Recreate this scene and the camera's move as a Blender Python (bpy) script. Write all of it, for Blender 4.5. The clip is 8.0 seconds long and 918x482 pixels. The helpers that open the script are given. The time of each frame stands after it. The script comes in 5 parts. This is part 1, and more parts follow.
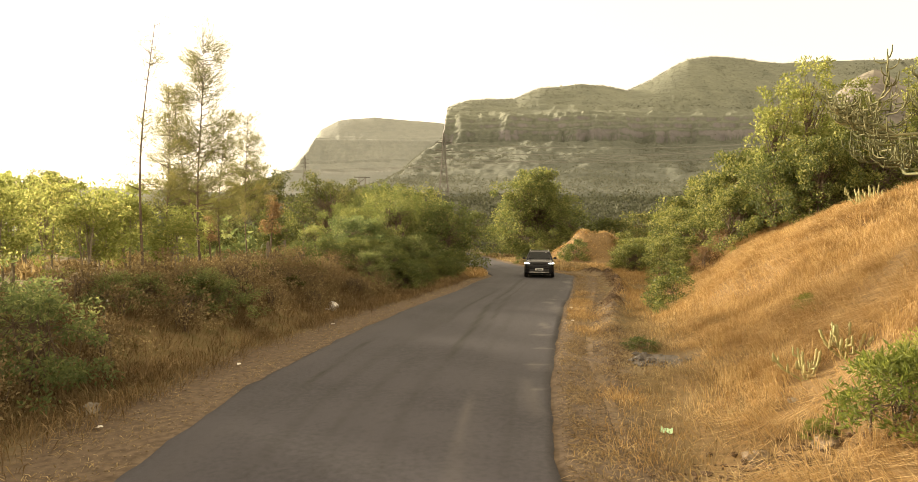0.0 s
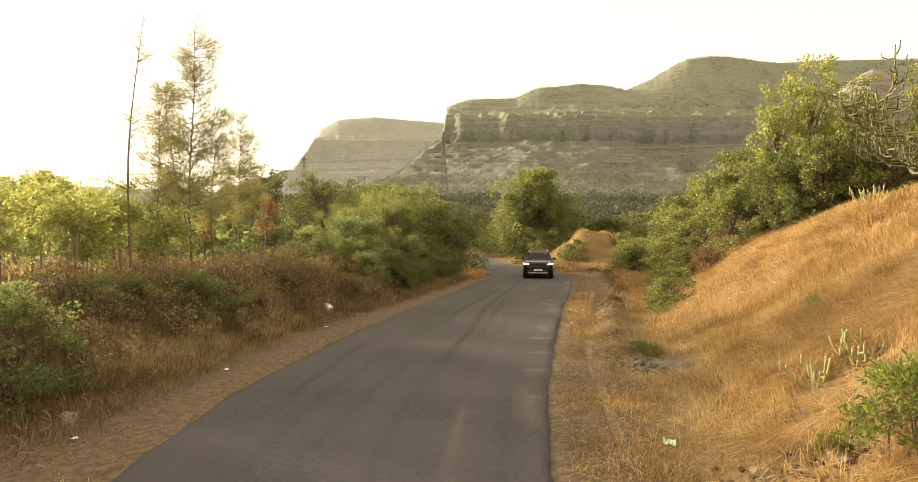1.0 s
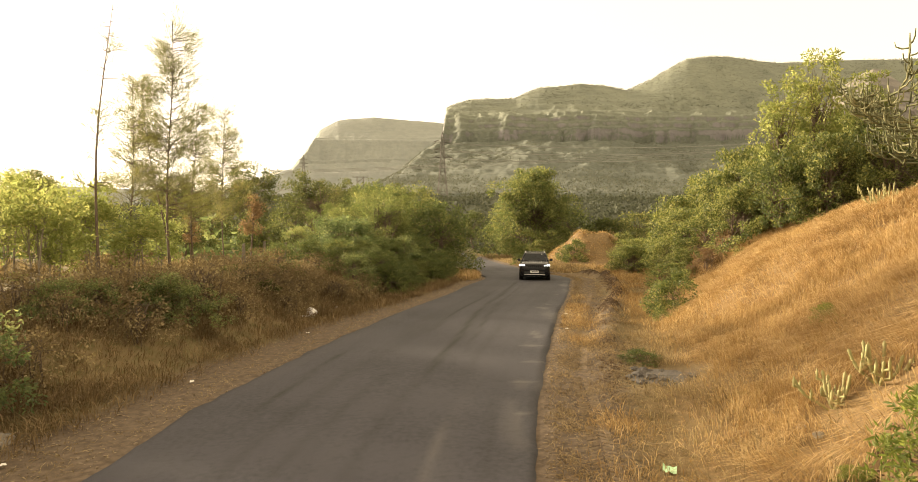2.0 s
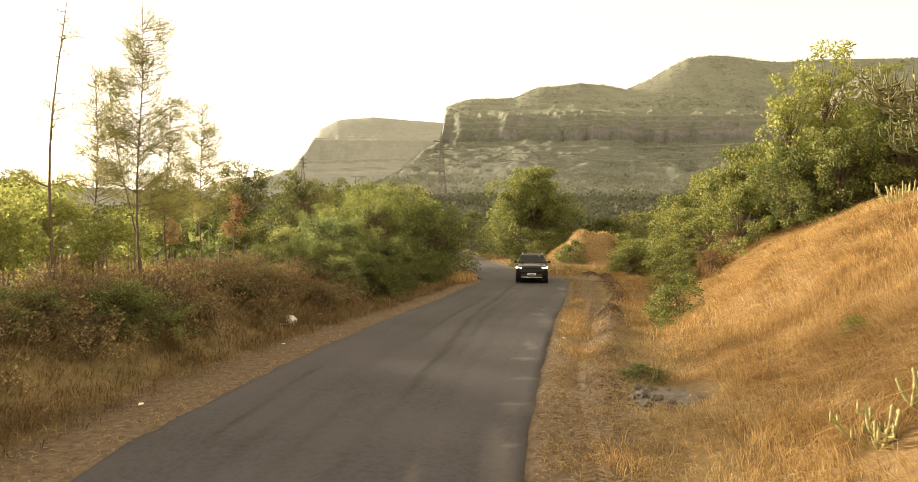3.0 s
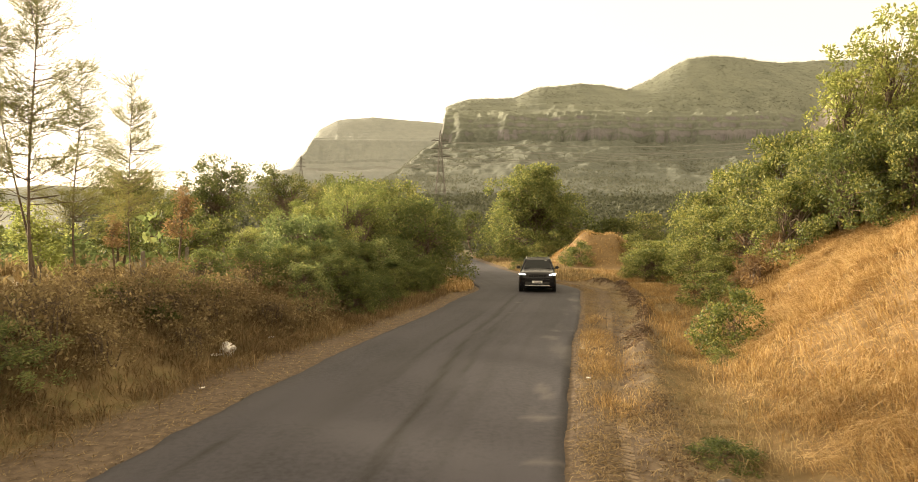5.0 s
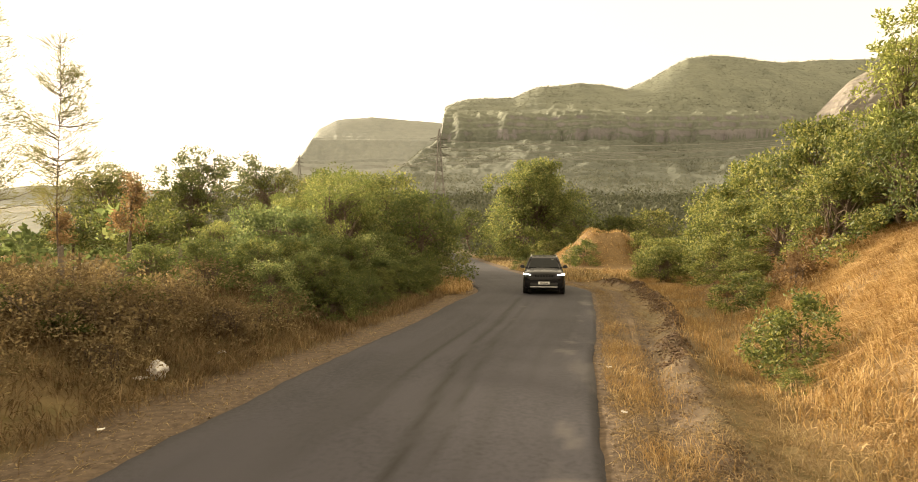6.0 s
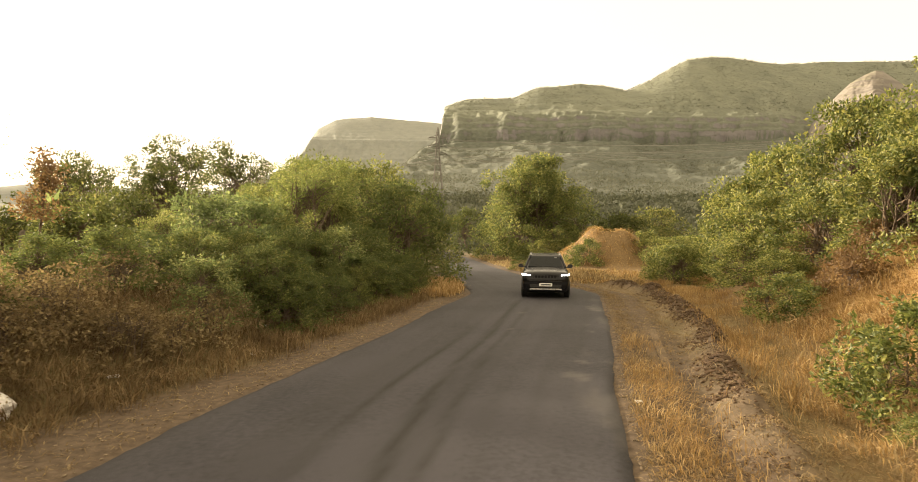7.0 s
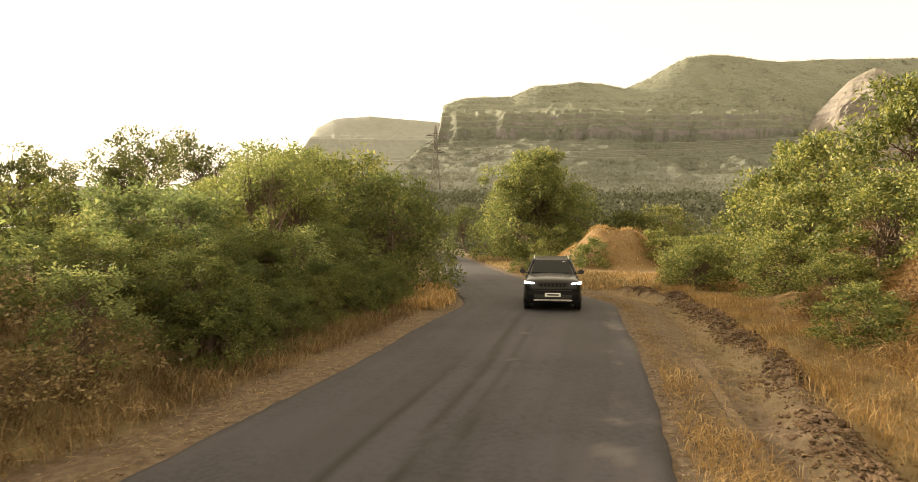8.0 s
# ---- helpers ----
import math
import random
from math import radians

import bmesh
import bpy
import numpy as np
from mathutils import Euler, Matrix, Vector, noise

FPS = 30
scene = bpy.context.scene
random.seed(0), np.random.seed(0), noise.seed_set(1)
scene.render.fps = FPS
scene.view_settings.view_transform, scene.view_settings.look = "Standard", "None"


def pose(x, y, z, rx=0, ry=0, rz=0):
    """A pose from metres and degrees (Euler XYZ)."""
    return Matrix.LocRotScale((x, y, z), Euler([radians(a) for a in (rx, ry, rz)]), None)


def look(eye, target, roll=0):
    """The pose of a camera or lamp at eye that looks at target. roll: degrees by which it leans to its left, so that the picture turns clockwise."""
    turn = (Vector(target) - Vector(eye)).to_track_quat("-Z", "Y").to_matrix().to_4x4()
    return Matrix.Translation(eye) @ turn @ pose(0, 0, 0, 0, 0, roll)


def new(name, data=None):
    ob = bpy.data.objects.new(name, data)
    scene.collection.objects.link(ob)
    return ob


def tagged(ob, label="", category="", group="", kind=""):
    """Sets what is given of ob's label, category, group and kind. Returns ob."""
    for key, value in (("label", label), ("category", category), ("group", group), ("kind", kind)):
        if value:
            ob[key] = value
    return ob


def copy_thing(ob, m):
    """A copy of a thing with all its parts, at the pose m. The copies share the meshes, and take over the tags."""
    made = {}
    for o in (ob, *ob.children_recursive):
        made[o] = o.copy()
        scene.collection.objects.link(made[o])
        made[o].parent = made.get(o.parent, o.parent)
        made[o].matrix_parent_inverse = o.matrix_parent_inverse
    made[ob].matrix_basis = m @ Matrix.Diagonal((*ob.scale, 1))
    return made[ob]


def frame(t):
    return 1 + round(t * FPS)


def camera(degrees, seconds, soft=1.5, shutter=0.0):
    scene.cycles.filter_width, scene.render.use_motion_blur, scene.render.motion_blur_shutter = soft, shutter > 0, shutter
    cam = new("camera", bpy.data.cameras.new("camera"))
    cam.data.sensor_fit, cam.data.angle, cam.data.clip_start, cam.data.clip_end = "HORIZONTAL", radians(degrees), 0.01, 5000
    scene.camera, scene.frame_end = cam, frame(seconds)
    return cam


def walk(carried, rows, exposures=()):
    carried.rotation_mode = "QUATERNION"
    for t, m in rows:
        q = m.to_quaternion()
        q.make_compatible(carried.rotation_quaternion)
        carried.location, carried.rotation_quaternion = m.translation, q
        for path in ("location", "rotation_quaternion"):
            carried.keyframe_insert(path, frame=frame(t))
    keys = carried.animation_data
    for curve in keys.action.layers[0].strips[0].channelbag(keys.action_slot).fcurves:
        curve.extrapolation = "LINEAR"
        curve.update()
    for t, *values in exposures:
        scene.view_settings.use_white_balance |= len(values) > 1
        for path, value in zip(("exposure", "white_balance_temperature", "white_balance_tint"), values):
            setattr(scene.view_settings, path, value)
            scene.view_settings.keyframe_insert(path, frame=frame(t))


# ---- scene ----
cam = camera(76.0, 8.0, soft=0.8, shutter=0.2)
EXPOSURE = 1.18
PATH = [
    (0, (0.299, 1.253, 3.295), (0.296, 3.252, 3.242), -0.0),
    (0.5, (0.332, 1.417, 3.313), (0.33, 3.417, 3.26), -0.1),
    (1, (0.406, 1.696, 3.32), (0.404, 3.695, 3.266), -0.0),
    (1.5, (0.57, 2.144, 3.314), (0.568, 4.143, 3.261), -0.0),
    (3, (1.094, 4.038, 3.388), (1.092, 6.037, 3.334), -0.1),
    (3.5, (1.229, 4.972, 3.405), (1.226, 6.971, 3.351), -0.1),
    (4, (1.296, 6.111, 3.424), (1.294, 8.111, 3.369), -0.1),
    (4.5, (1.338, 7.272, 3.416), (1.336, 9.271, 3.363), -0.0),
    (6, (1.458, 11.865, 3.091), (1.46, 13.864, 3.039), 0.0),
    (6.5, (1.66, 13.497, 2.925), (1.663, 15.496, 2.872), 0.1),
    (7, (1.858, 15.35, 2.776), (1.863, 17.349, 2.726), 0.3),
    (7.5, (1.997, 17.129, 2.747), (2.003, 19.128, 2.696), 0.2),
    (8, (2.174, 19.126, 2.764), (2.182, 21.126, 2.711), 0.1),
]
walk(cam, [(t, look(eye, target, roll)) for t, eye, target, roll in PATH], [(0.0, EXPOSURE), (8.0, EXPOSURE)])

# ---- sky and sun: low hazy evening sun, ahead on the left ----
SUN_SIDE, SUN_UP = radians(58), radians(13.5)   # turned left of straight ahead; above the horizon
world = bpy.data.worlds.new("evening_sky")
scene.world = world
world.use_nodes = True
wn, wl = world.node_tree.nodes, world.node_tree.links
wn.clear()
sky = wn.new("ShaderNodeTexSky")
sky.sky_type, sky.sun_disc = "NISHITA", False
sky.sun_elevation, sky.sun_rotation = SUN_UP, -SUN_SIDE
sky.altitude, sky.air_density, sky.dust_density, sky.ozone_density = 600, 0.4, 6.0, 0.6
sky_bg, sky_out = wn.new("ShaderNodeBackground"), wn.new("ShaderNodeOutputWorld")
sky_bg.inputs["Strength"].default_value = 0.05
wl.new(sky.outputs[0], sky_bg.inputs["Color"])
# a warm veil of evening haze over the whole sky
veil, both = wn.new("ShaderNodeBackground"), wn.new("ShaderNodeAddShader")
veil.inputs["Color"].default_value, veil.inputs["Strength"].default_value = (1.0, 0.80, 0.475, 1), 0.71
wl.new(sky_bg.outputs[0], both.inputs[0])
wl.new(veil.outputs[0], both.inputs[1])
wl.new(both.outputs[0], sky_out.inputs["Surface"])
sun_way = Vector((-math.sin(SUN_SIDE) * math.cos(SUN_UP), math.cos(SUN_SIDE) * math.cos(SUN_UP), math.sin(SUN_UP)))
sun = new("sun", bpy.data.lights.new("sun", "SUN"))
sun.data.energy, sun.data.angle, sun.data.color = 5.0, radians(5.0), (1.0, 0.82, 0.56)
sun.matrix_world = look(sun_way * 100, (0, 0, 0))

# ---- numbers shared by the place ----
rng = np.random.default_rng(7)
TABLE = np.random.default_rng(11).random((256, 256))


def vnoise(x, y, size, octaves=3, shift=0):
    """Smooth value noise, 0 to 1, of arrays of metres; size: the width of the largest lumps."""
    total, weight, amount = np.zeros(np.broadcast(x, y).shape), 0.0, 1.0
    for k in range(octaves):
        u, v = x / size + 17.3 * k + shift * 3.7, y / size + 9.1 * k + shift * 5.3
        i, j = np.floor(u).astype(int), np.floor(v).astype(int)
        a, b = u - i, v - j
        a, b = a * a * (3 - 2 * a), b * b * (3 - 2 * b)
        g = lambda p, q: TABLE[p % 256, q % 256]
        total = total + amount * ((g(i, j) * (1 - a) + g(i + 1, j) * a) * (1 - b) + (g(i, j + 1) * (1 - a) + g(i + 1, j + 1) * a) * b)
        weight, amount, size = weight + amount, amount * 0.5, size * 0.5
    return total / weight


def ease(v, lo, hi):
    u = np.clip((v - lo) / (hi - lo), 0, 1)
    return u * u * (3 - 2 * u)


def curve_table(ys, vs, soft=2.0):
    """A lookup of y, rounded at its corners."""
    fine = np.arange(-60.0, 220.0, 0.25)
    raw = np.interp(fine, ys, vs)
    k = np.exp(-0.5 * (np.arange(-40, 41) * 0.25 / soft) ** 2)
    padded = np.pad(raw, 40, mode="edge")
    smooth = np.convolve(padded, k / k.sum(), mode="valid")
    return lambda y: np.interp(y, fine, smooth)


road_mid = curve_table([-40, 0, 8.7, 13.5, 17.5, 20, 25.4, 30, 36.5, 39.9, 43.4, 49, 60, 67, 85, 104, 125, 146, 210],
                       [-3.5, -1.75, -1.32, -0.9, -0.17, 0.37, 1.5, 2.8, 4.29, 5.15, 4.85, 4.33, 3.55, 3.1, 2.1, 0.9, -1.2, -4.5, -22], 0.8)
road_half = curve_table([0, 8.7, 13.5, 20, 25.4, 36.5, 39.9, 43.4, 49, 60, 104], [2.95, 2.97, 3.17, 3.2, 3.1, 2.89, 2.75, 2.62, 2.48, 2.4, 2.2], 0.8)
road_height = curve_table([0, 40, 48, 72, 110, 150], [0, 0, -0.3, -1.05, -2.0, -2.3], 3.0)
hill_foot = curve_table([-40, 0, 8.7, 12, 17, 23, 28, 31, 36, 42, 50, 70, 90], [2.6, 2.8, 3.5, 4.4, 6.0, 7.4, 9.6, 10.8, 12.0, 13.4, 17, 28, 42], 1.5)
hill_size = curve_table([-40, 0, 18, 25, 31, 37, 45, 60, 80, 110], [0.8, 0.97, 0.94, 0.87, 0.87, 0.72, 0.6, 0.5, 0.4, 0.2], 2.0)


def ridge_line(y):
    """How far from the road's right edge the churned earth lies."""
    return 1.5 + 0.9 * ease(y, 18, 33)


def height(x, y):
    """The ground's height at arrays of x and y."""
    right = x - (road_mid(y) + road_half(y))
    left = (road_mid(y) - road_half(y)) - x
    z = road_height(y) + 17.5 * ease(y, 120, 300) + 16 * ease(y, 300, 800)
    s = x - hill_foot(y) + 0.5 * (vnoise(x, y, 3.0, 2, 4) - 0.5)
    rise = np.interp(s, [0, 0.8, 1.6, 2.5, 3.5, 4.5, 6, 8, 12, 17, 40, 120], [0, 0.25, 0.65, 1.35, 2.2, 2.9, 3.7, 4.5, 5.5, 6.4, 7.5, 9])
    z = z + hill_size(y) * rise * (1 - ease(y, 100, 180))
    z = z + (1.25 + 0.5 * (vnoise(x, y, 6.0, 2, 2) - 0.5)) * ease(left, 1.9 + 0.5 * (1 - ease(y, 13, 18)), 4.7 + 0.6 * (1 - ease(y, 13, 18))) * (1 - ease(y, 60, 110))
    z = z - 22 * ease(-x, 60, 400) * (1 - ease(y, 300, 900))
    # hollows and swells on the grassy slope
    z = z + 0.75 * (vnoise(x, y, 2.8, 2, 9) - 0.5) * ease(s, 0.8, 3.0) * (1 - ease(y, 45, 60))
    # the grassy mound beside the far road
    z = z + 4.0 * np.exp(-(((x - 17.0) / 4.6) ** 2 + ((y - 75.5) / 4.4) ** 2) ** 1.7) * (0.55 + 0.8 * vnoise(x, y, 3.0, 2, 5))
    # ridge of churned earth along the right verge
    along = (0.25 + 0.75 * ease(y, 17, 25)) * ease(y, 12, 16) * (1 - ease(y, 43, 48))
    crest = ridge_line(y) - 0.15 + 0.3 * (vnoise(x, y, 3.0, 2, 6) - 0.5)
    z = z + along * (0.38 * np.exp(-((right - crest - 0.15) / 0.34) ** 2) * (0.25 + 1.3 * vnoise(x, y, 0.5, 3, 7))
                     - 0.10 * np.exp(-((right - crest + 0.55) / 0.22) ** 2))
    away = np.clip(np.maximum(left, right), 0, 3) / 3
    near = 1 - ease(np.hypot(x, y - 20), 60, 120)
    z = z + away * near * (0.22 * (vnoise(x, y, 2.2, 3, 1) - 0.5) + 0.10 * (vnoise(x, y, 0.5, 2, 3) - 0.5))
    z = z + (1 - near) * 2.5 * (vnoise(x, y, 40.0, 4, 8) - 0.5)
    on_road = 1 - ease(np.maximum(left, right), -0.35, 0.05)
    return z - 0.10 * on_road - 0.015


def ground_at(x, y):
    return float(height(np.array([float(x)]), np.array([float(y)]))[0])


# ---- mesh helpers ----
def mesh_of(name, verts, faces, material, smooth=False):
    """A mesh from an array of points and an array of faces with one number of corners, or a list of such arrays."""
    groups = faces if isinstance(faces, list) else [faces]
    me = bpy.data.meshes.new(name)
    verts = np.asarray(verts, dtype=np.float32)
    me.vertices.add(len(verts))
    me.vertices.foreach_set("co", verts.ravel())
    loops = np.concatenate([np.asarray(f).ravel() for f in groups]).astype(np.int32)
    sizes = np.concatenate([np.full(len(f), np.asarray(f).shape[1]) for f in groups])
    starts = np.concatenate([[0], np.cumsum(sizes)[:-1]]).astype(np.int32)
    me.loops.add(len(loops))
    me.loops.foreach_set("vertex_index", loops)
    me.polygons.add(len(sizes))
    me.polygons.foreach_set("loop_start", starts)
    me.polygons.foreach_set("use_smooth", np.full(len(sizes), smooth))
    me.update(calc_edges=True)
    if material:
        me.materials.append(material)
    return me


def part(name, data, material, parent, label=""):
    """Links a mesh or bmesh as one object under a thing or a part."""
    if isinstance(data, bmesh.types.BMesh):
        me = bpy.data.meshes.new(name)
        data.to_mesh(me)
        data.free()
        data = me
    if material and not data.materials:
        data.materials.append(material)
    ob = new(name, data)
    ob.parent = parent
    if label:
        tagged(ob, label)
    return ob


def holder(name, m, label, category, group="", kind=""):
    ob = new(name)
    ob.empty_display_size = 0.3
    ob.matrix_basis = m
    return tagged(ob, label, category, group, kind)


def tubes(paths, sides=6):
    """Tapered tubes: each path is a pair of points (n, 3) and radii (n)."""
    verts, faces, base = [], [], 0
    ring = np.arange(sides) / sides * 2 * np.pi
    for pts, rad in paths:
        pts, rad = np.asarray(pts, float), np.asarray(rad, float)
        way = np.gradient(pts, axis=0)
        way /= np.linalg.norm(way, axis=1, keepdims=True) + 1e-9
        ref = np.where(np.abs(way[:, 2:3]) > 0.9, [[1.0, 0, 0]], [[0, 0, 1.0]])
        a = np.cross(way, ref)
        a /= np.linalg.norm(a, axis=1, keepdims=True) + 1e-9
        b = np.cross(way, a)
        r = rad[:, None, None]
        verts.append((pts[:, None] + r * (np.cos(ring)[None, :, None] * a[:, None] + np.sin(ring)[None, :, None] * b[:, None])).reshape(-1, 3))
        n = len(pts)
        i = np.arange(n - 1)[:, None] * sides + np.arange(sides)[None]
        j = np.arange(n - 1)[:, None] * sides + (np.arange(sides)[None] + 1) % sides
        faces.append((base + np.stack([i, j, j + sides, i + sides], -1)).reshape(-1, 4))
        base += n * sides
    return np.concatenate(verts), np.concatenate(faces)


def leaf_quads(at, way, length, width, r):
    """Folded pointed leaves: points (n, 3), directions (n, 3), lengths and widths (n)."""
    n = len(at)
    way = way / (np.linalg.norm(way, axis=1, keepdims=True) + 1e-9)
    side = np.cross(way, r.normal(size=(n, 3)))
    side /= np.linalg.norm(side, axis=1, keepdims=True) + 1e-9
    fold = np.cross(way, side) * (0.18 * width)[:, None]
    mid = at + way * (length * 0.45)[:, None]
    w = side * (width * 0.5)[:, None]
    verts = np.stack([at, mid + w + fold, at + way * length[:, None], mid - w + fold], 1).reshape(-1, 3)
    k = np.arange(n)[:, None] * 4
    return verts, np.concatenate([k + [[0, 1, 2]], k + [[0, 2, 3]]])


def ball(n, r):
    d = r.normal(size=(n, 3))
    return d / np.linalg.norm(d, axis=1, keepdims=True)


# ---- materials ----
def shader(name, dark, light, grain=8.0, patch=0.8, rough=0.85, bump=0.3, bump_size=30.0, metal=0.0, spec=0.3, third=None, detail=6.0):
    """A surface of two colours mixed by noise at two scales, with fine relief. Returns the material and its main nodes."""
    m = bpy.data.materials.new(name)
    m.use_nodes = True
    n, l = m.node_tree.nodes, m.node_tree.links
    bsdf = n["Principled BSDF"]
    co = n.new("ShaderNodeTexCoord")
    fine, wide = n.new("ShaderNodeTexNoise"), n.new("ShaderNodeTexNoise")
    for t, s in ((fine, grain), (wide, patch)):
        t.inputs["Scale"].default_value, t.inputs["Detail"].default_value = s, detail
        l.new(co.outputs["Object"], t.inputs["Vector"])
    mixv = n.new("ShaderNodeMath")
    mixv.operation = "MULTIPLY_ADD"
    l.new(fine.outputs["Fac"], mixv.inputs[0])
    mixv.inputs[1].default_value = 0.9
    l.new(wide.outputs["Fac"], mixv.inputs[2])
    ramp = n.new("ShaderNodeValToRGB")
    ramp.color_ramp.elements[0].position, ramp.color_ramp.elements[1].position = 0.62, 1.0
    ramp.color_ramp.elements[0].color, ramp.color_ramp.elements[1].color = (*dark, 1), (*light, 1)
    if third:
        e = ramp.color_ramp.elements.new(0.8)
        e.color = (*third, 1)
    l.new(mixv.outputs[0], ramp.inputs["Fac"])
    l.new(ramp.outputs["Color"], bsdf.inputs["Base Color"])
    bsdf.inputs["Roughness"].default_value, bsdf.inputs["Metallic"].default_value = rough, metal
    bsdf.inputs["Specular IOR Level"].default_value = spec
    if bump:
        bn, bt = n.new("ShaderNodeBump"), n.new("ShaderNodeTexNoise")
        bt.inputs["Scale"].default_value, bt.inputs["Detail"].default_value = bump_size, 6.0
        l.new(co.outputs["Object"], bt.inputs["Vector"])
        l.new(bt.outputs["Fac"], bn.inputs["Height"])
        bn.inputs["Strength"].default_value, bn.inputs["Distance"].default_value = bump, 1.0 / bump_size
        l.new(bn.outputs["Normal"], bsdf.inputs["Normal"])
    return m, n, l, bsdf, ramp


def plain(name, colour, rough=0.5, metal=0.0, spec=0.5, coat=0.0, emit=0.0):
    m, n, l, bsdf, ramp = shader(name, tuple(c * 0.9 for c in colour), tuple(min(1, c * 1.1) for c in colour), 40, 4, rough, 0.0, 30, metal, spec)
    bsdf.inputs["Coat Weight"].default_value = coat
    if emit:
        bsdf.inputs["Emission Color"].default_value, bsdf.inputs["Emission Strength"].default_value = (*colour, 1), emit
    return m


def foliage(name, colours, glow=0.4, rough=0.55, spec=0.35, each=0.6, size=0.9):
    """Thin leaves: each its own tone, light passes through them."""
    m = bpy.data.materials.new(name)
    m.use_nodes = True
    n, l = m.node_tree.nodes, m.node_tree.links
    bsdf, out = n["Principled BSDF"], n["Material Output"]
    geo, info = n.new("ShaderNodeNewGeometry"), n.new("ShaderNodeObjectInfo")
    co, wide = n.new("ShaderNodeTexCoord"), n.new("ShaderNodeTexNoise")
    wide.inputs["Scale"].default_value, wide.inputs["Detail"].default_value = size, 5.0
    l.new(co.outputs["Object"], wide.inputs["Vector"])
    a = n.new("ShaderNodeMath")
    a.operation = "MULTIPLY_ADD"
    l.new(geo.outputs["Random Per Island"], a.inputs[0])
    a.inputs[1].default_value = each
    l.new(wide.outputs["Fac"], a.inputs[2])
    b = n.new("ShaderNodeMath")
    b.operation = "MULTIPLY_ADD"
    l.new(info.outputs["Random"], b.inputs[0])
    b.inputs[1].default_value = 0.3
    l.new(a.outputs[0], b.inputs[2])
    ramp = n.new("ShaderNodeValToRGB")
    els = ramp.color_ramp.elements
    for k, c in enumerate(colours):
        pos = 0.35 + 0.95 * k / (len(colours) - 1)
        e = els[k] if k < 2 else els.new(min(pos, 1.0))
        e.position, e.color = min(pos, 1.0) if k else 0.35, (*c, 1)
    scale = n.new("ShaderNodeMath")
    scale.operation = "MULTIPLY"
    scale.inputs[1].default_value = 0.78
    l.new(b.outputs[0], scale.inputs[0])
    l.new(scale.outputs[0], ramp.inputs["Fac"])
    l.new(ramp.outputs["Color"], bsdf.inputs["Base Color"])
    bsdf.inputs["Roughness"].default_value, bsdf.inputs["Specular IOR Level"].default_value = rough, spec
    tr, mx = n.new("ShaderNodeBsdfTranslucent"), n.new("ShaderNodeMixShader")
    # light that passes through a leaf is brighter and yellower than what it throws back
    through_leaf = n.new("ShaderNodeVectorMath")
    through_leaf.operation = "MULTIPLY"
    through_leaf.inputs[1].default_value = (1.35, 1.32, 1.08)
    l.new(ramp.outputs["Color"], through_leaf.inputs[0])
    l.new(through_leaf.outputs[0], tr.inputs["Color"])
    mx.inputs["Fac"].default_value = glow
    l.new(bsdf.outputs[0], mx.inputs[1])
    l.new(tr.outputs[0], mx.inputs[2])
    l.new(mx.outputs[0], out.inputs["Surface"])
    return m


GREEN = foliage("leaf_green", [(0.04, 0.052, 0.018), (0.10, 0.116, 0.037), (0.235, 0.225, 0.08)], 0.48, 0.55, 0.3)
BRIGHT = foliage("leaf_yellow_green", [(0.084, 0.108, 0.036), (0.172, 0.197, 0.066), (0.32, 0.318, 0.122)], 0.58)
# brighter copy of BRIGHT: backlight and sun glow are put into the leaf colour
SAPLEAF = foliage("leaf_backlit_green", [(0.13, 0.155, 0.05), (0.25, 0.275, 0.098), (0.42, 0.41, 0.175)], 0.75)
# lighter version of GREEN, with sunlight on the hillside put into the colour
SUNLEAF = foliage("leaf_sunny_green", [(0.044, 0.064, 0.019), (0.13, 0.155, 0.044), (0.33, 0.325, 0.105)], 0.40, 0.5, 0.4, 0.7)
DARKLEAF = foliage("leaf_dark_green", [(0.062, 0.085, 0.033), (0.135, 0.158, 0.056), (0.27, 0.27, 0.095)], 0.58)
FRESH = foliage("leaf_fresh_green", [(0.085, 0.115, 0.024), (0.19, 0.22, 0.052), (0.36, 0.36, 0.11)], 0.5)
FEATHER = foliage("leaf_feathery_green", [(0.075, 0.105, 0.046), (0.155, 0.19, 0.080), (0.285, 0.30, 0.132)], 0.62)
RUSTY = foliage("leaf_rusty_brown", [(0.12, 0.075, 0.038), (0.20, 0.128, 0.066), (0.29, 0.195, 0.105)], 0.45)
DRYLEAF = foliage("leaf_dry_brown", [(0.115, 0.084, 0.048), (0.225, 0.17, 0.092), (0.35, 0.285, 0.16)], 0.4, 0.8)
NEEDLE = foliage("needle_olive", [(0.10, 0.10, 0.035), (0.17, 0.165, 0.06), (0.24, 0.22, 0.09)], 0.55)
GOLD = foliage("grass_golden", [(0.185, 0.110, 0.047), (0.375, 0.248, 0.108), (0.60, 0.45, 0.248)], 0.35, 0.7, 0.3, 0.66, 1.3)
STRAW = foliage("grass_straw", [(0.12, 0.083, 0.041), (0.25, 0.183, 0.096), (0.41, 0.32, 0.18)], 0.3, 0.8, 0.25, 0.75)
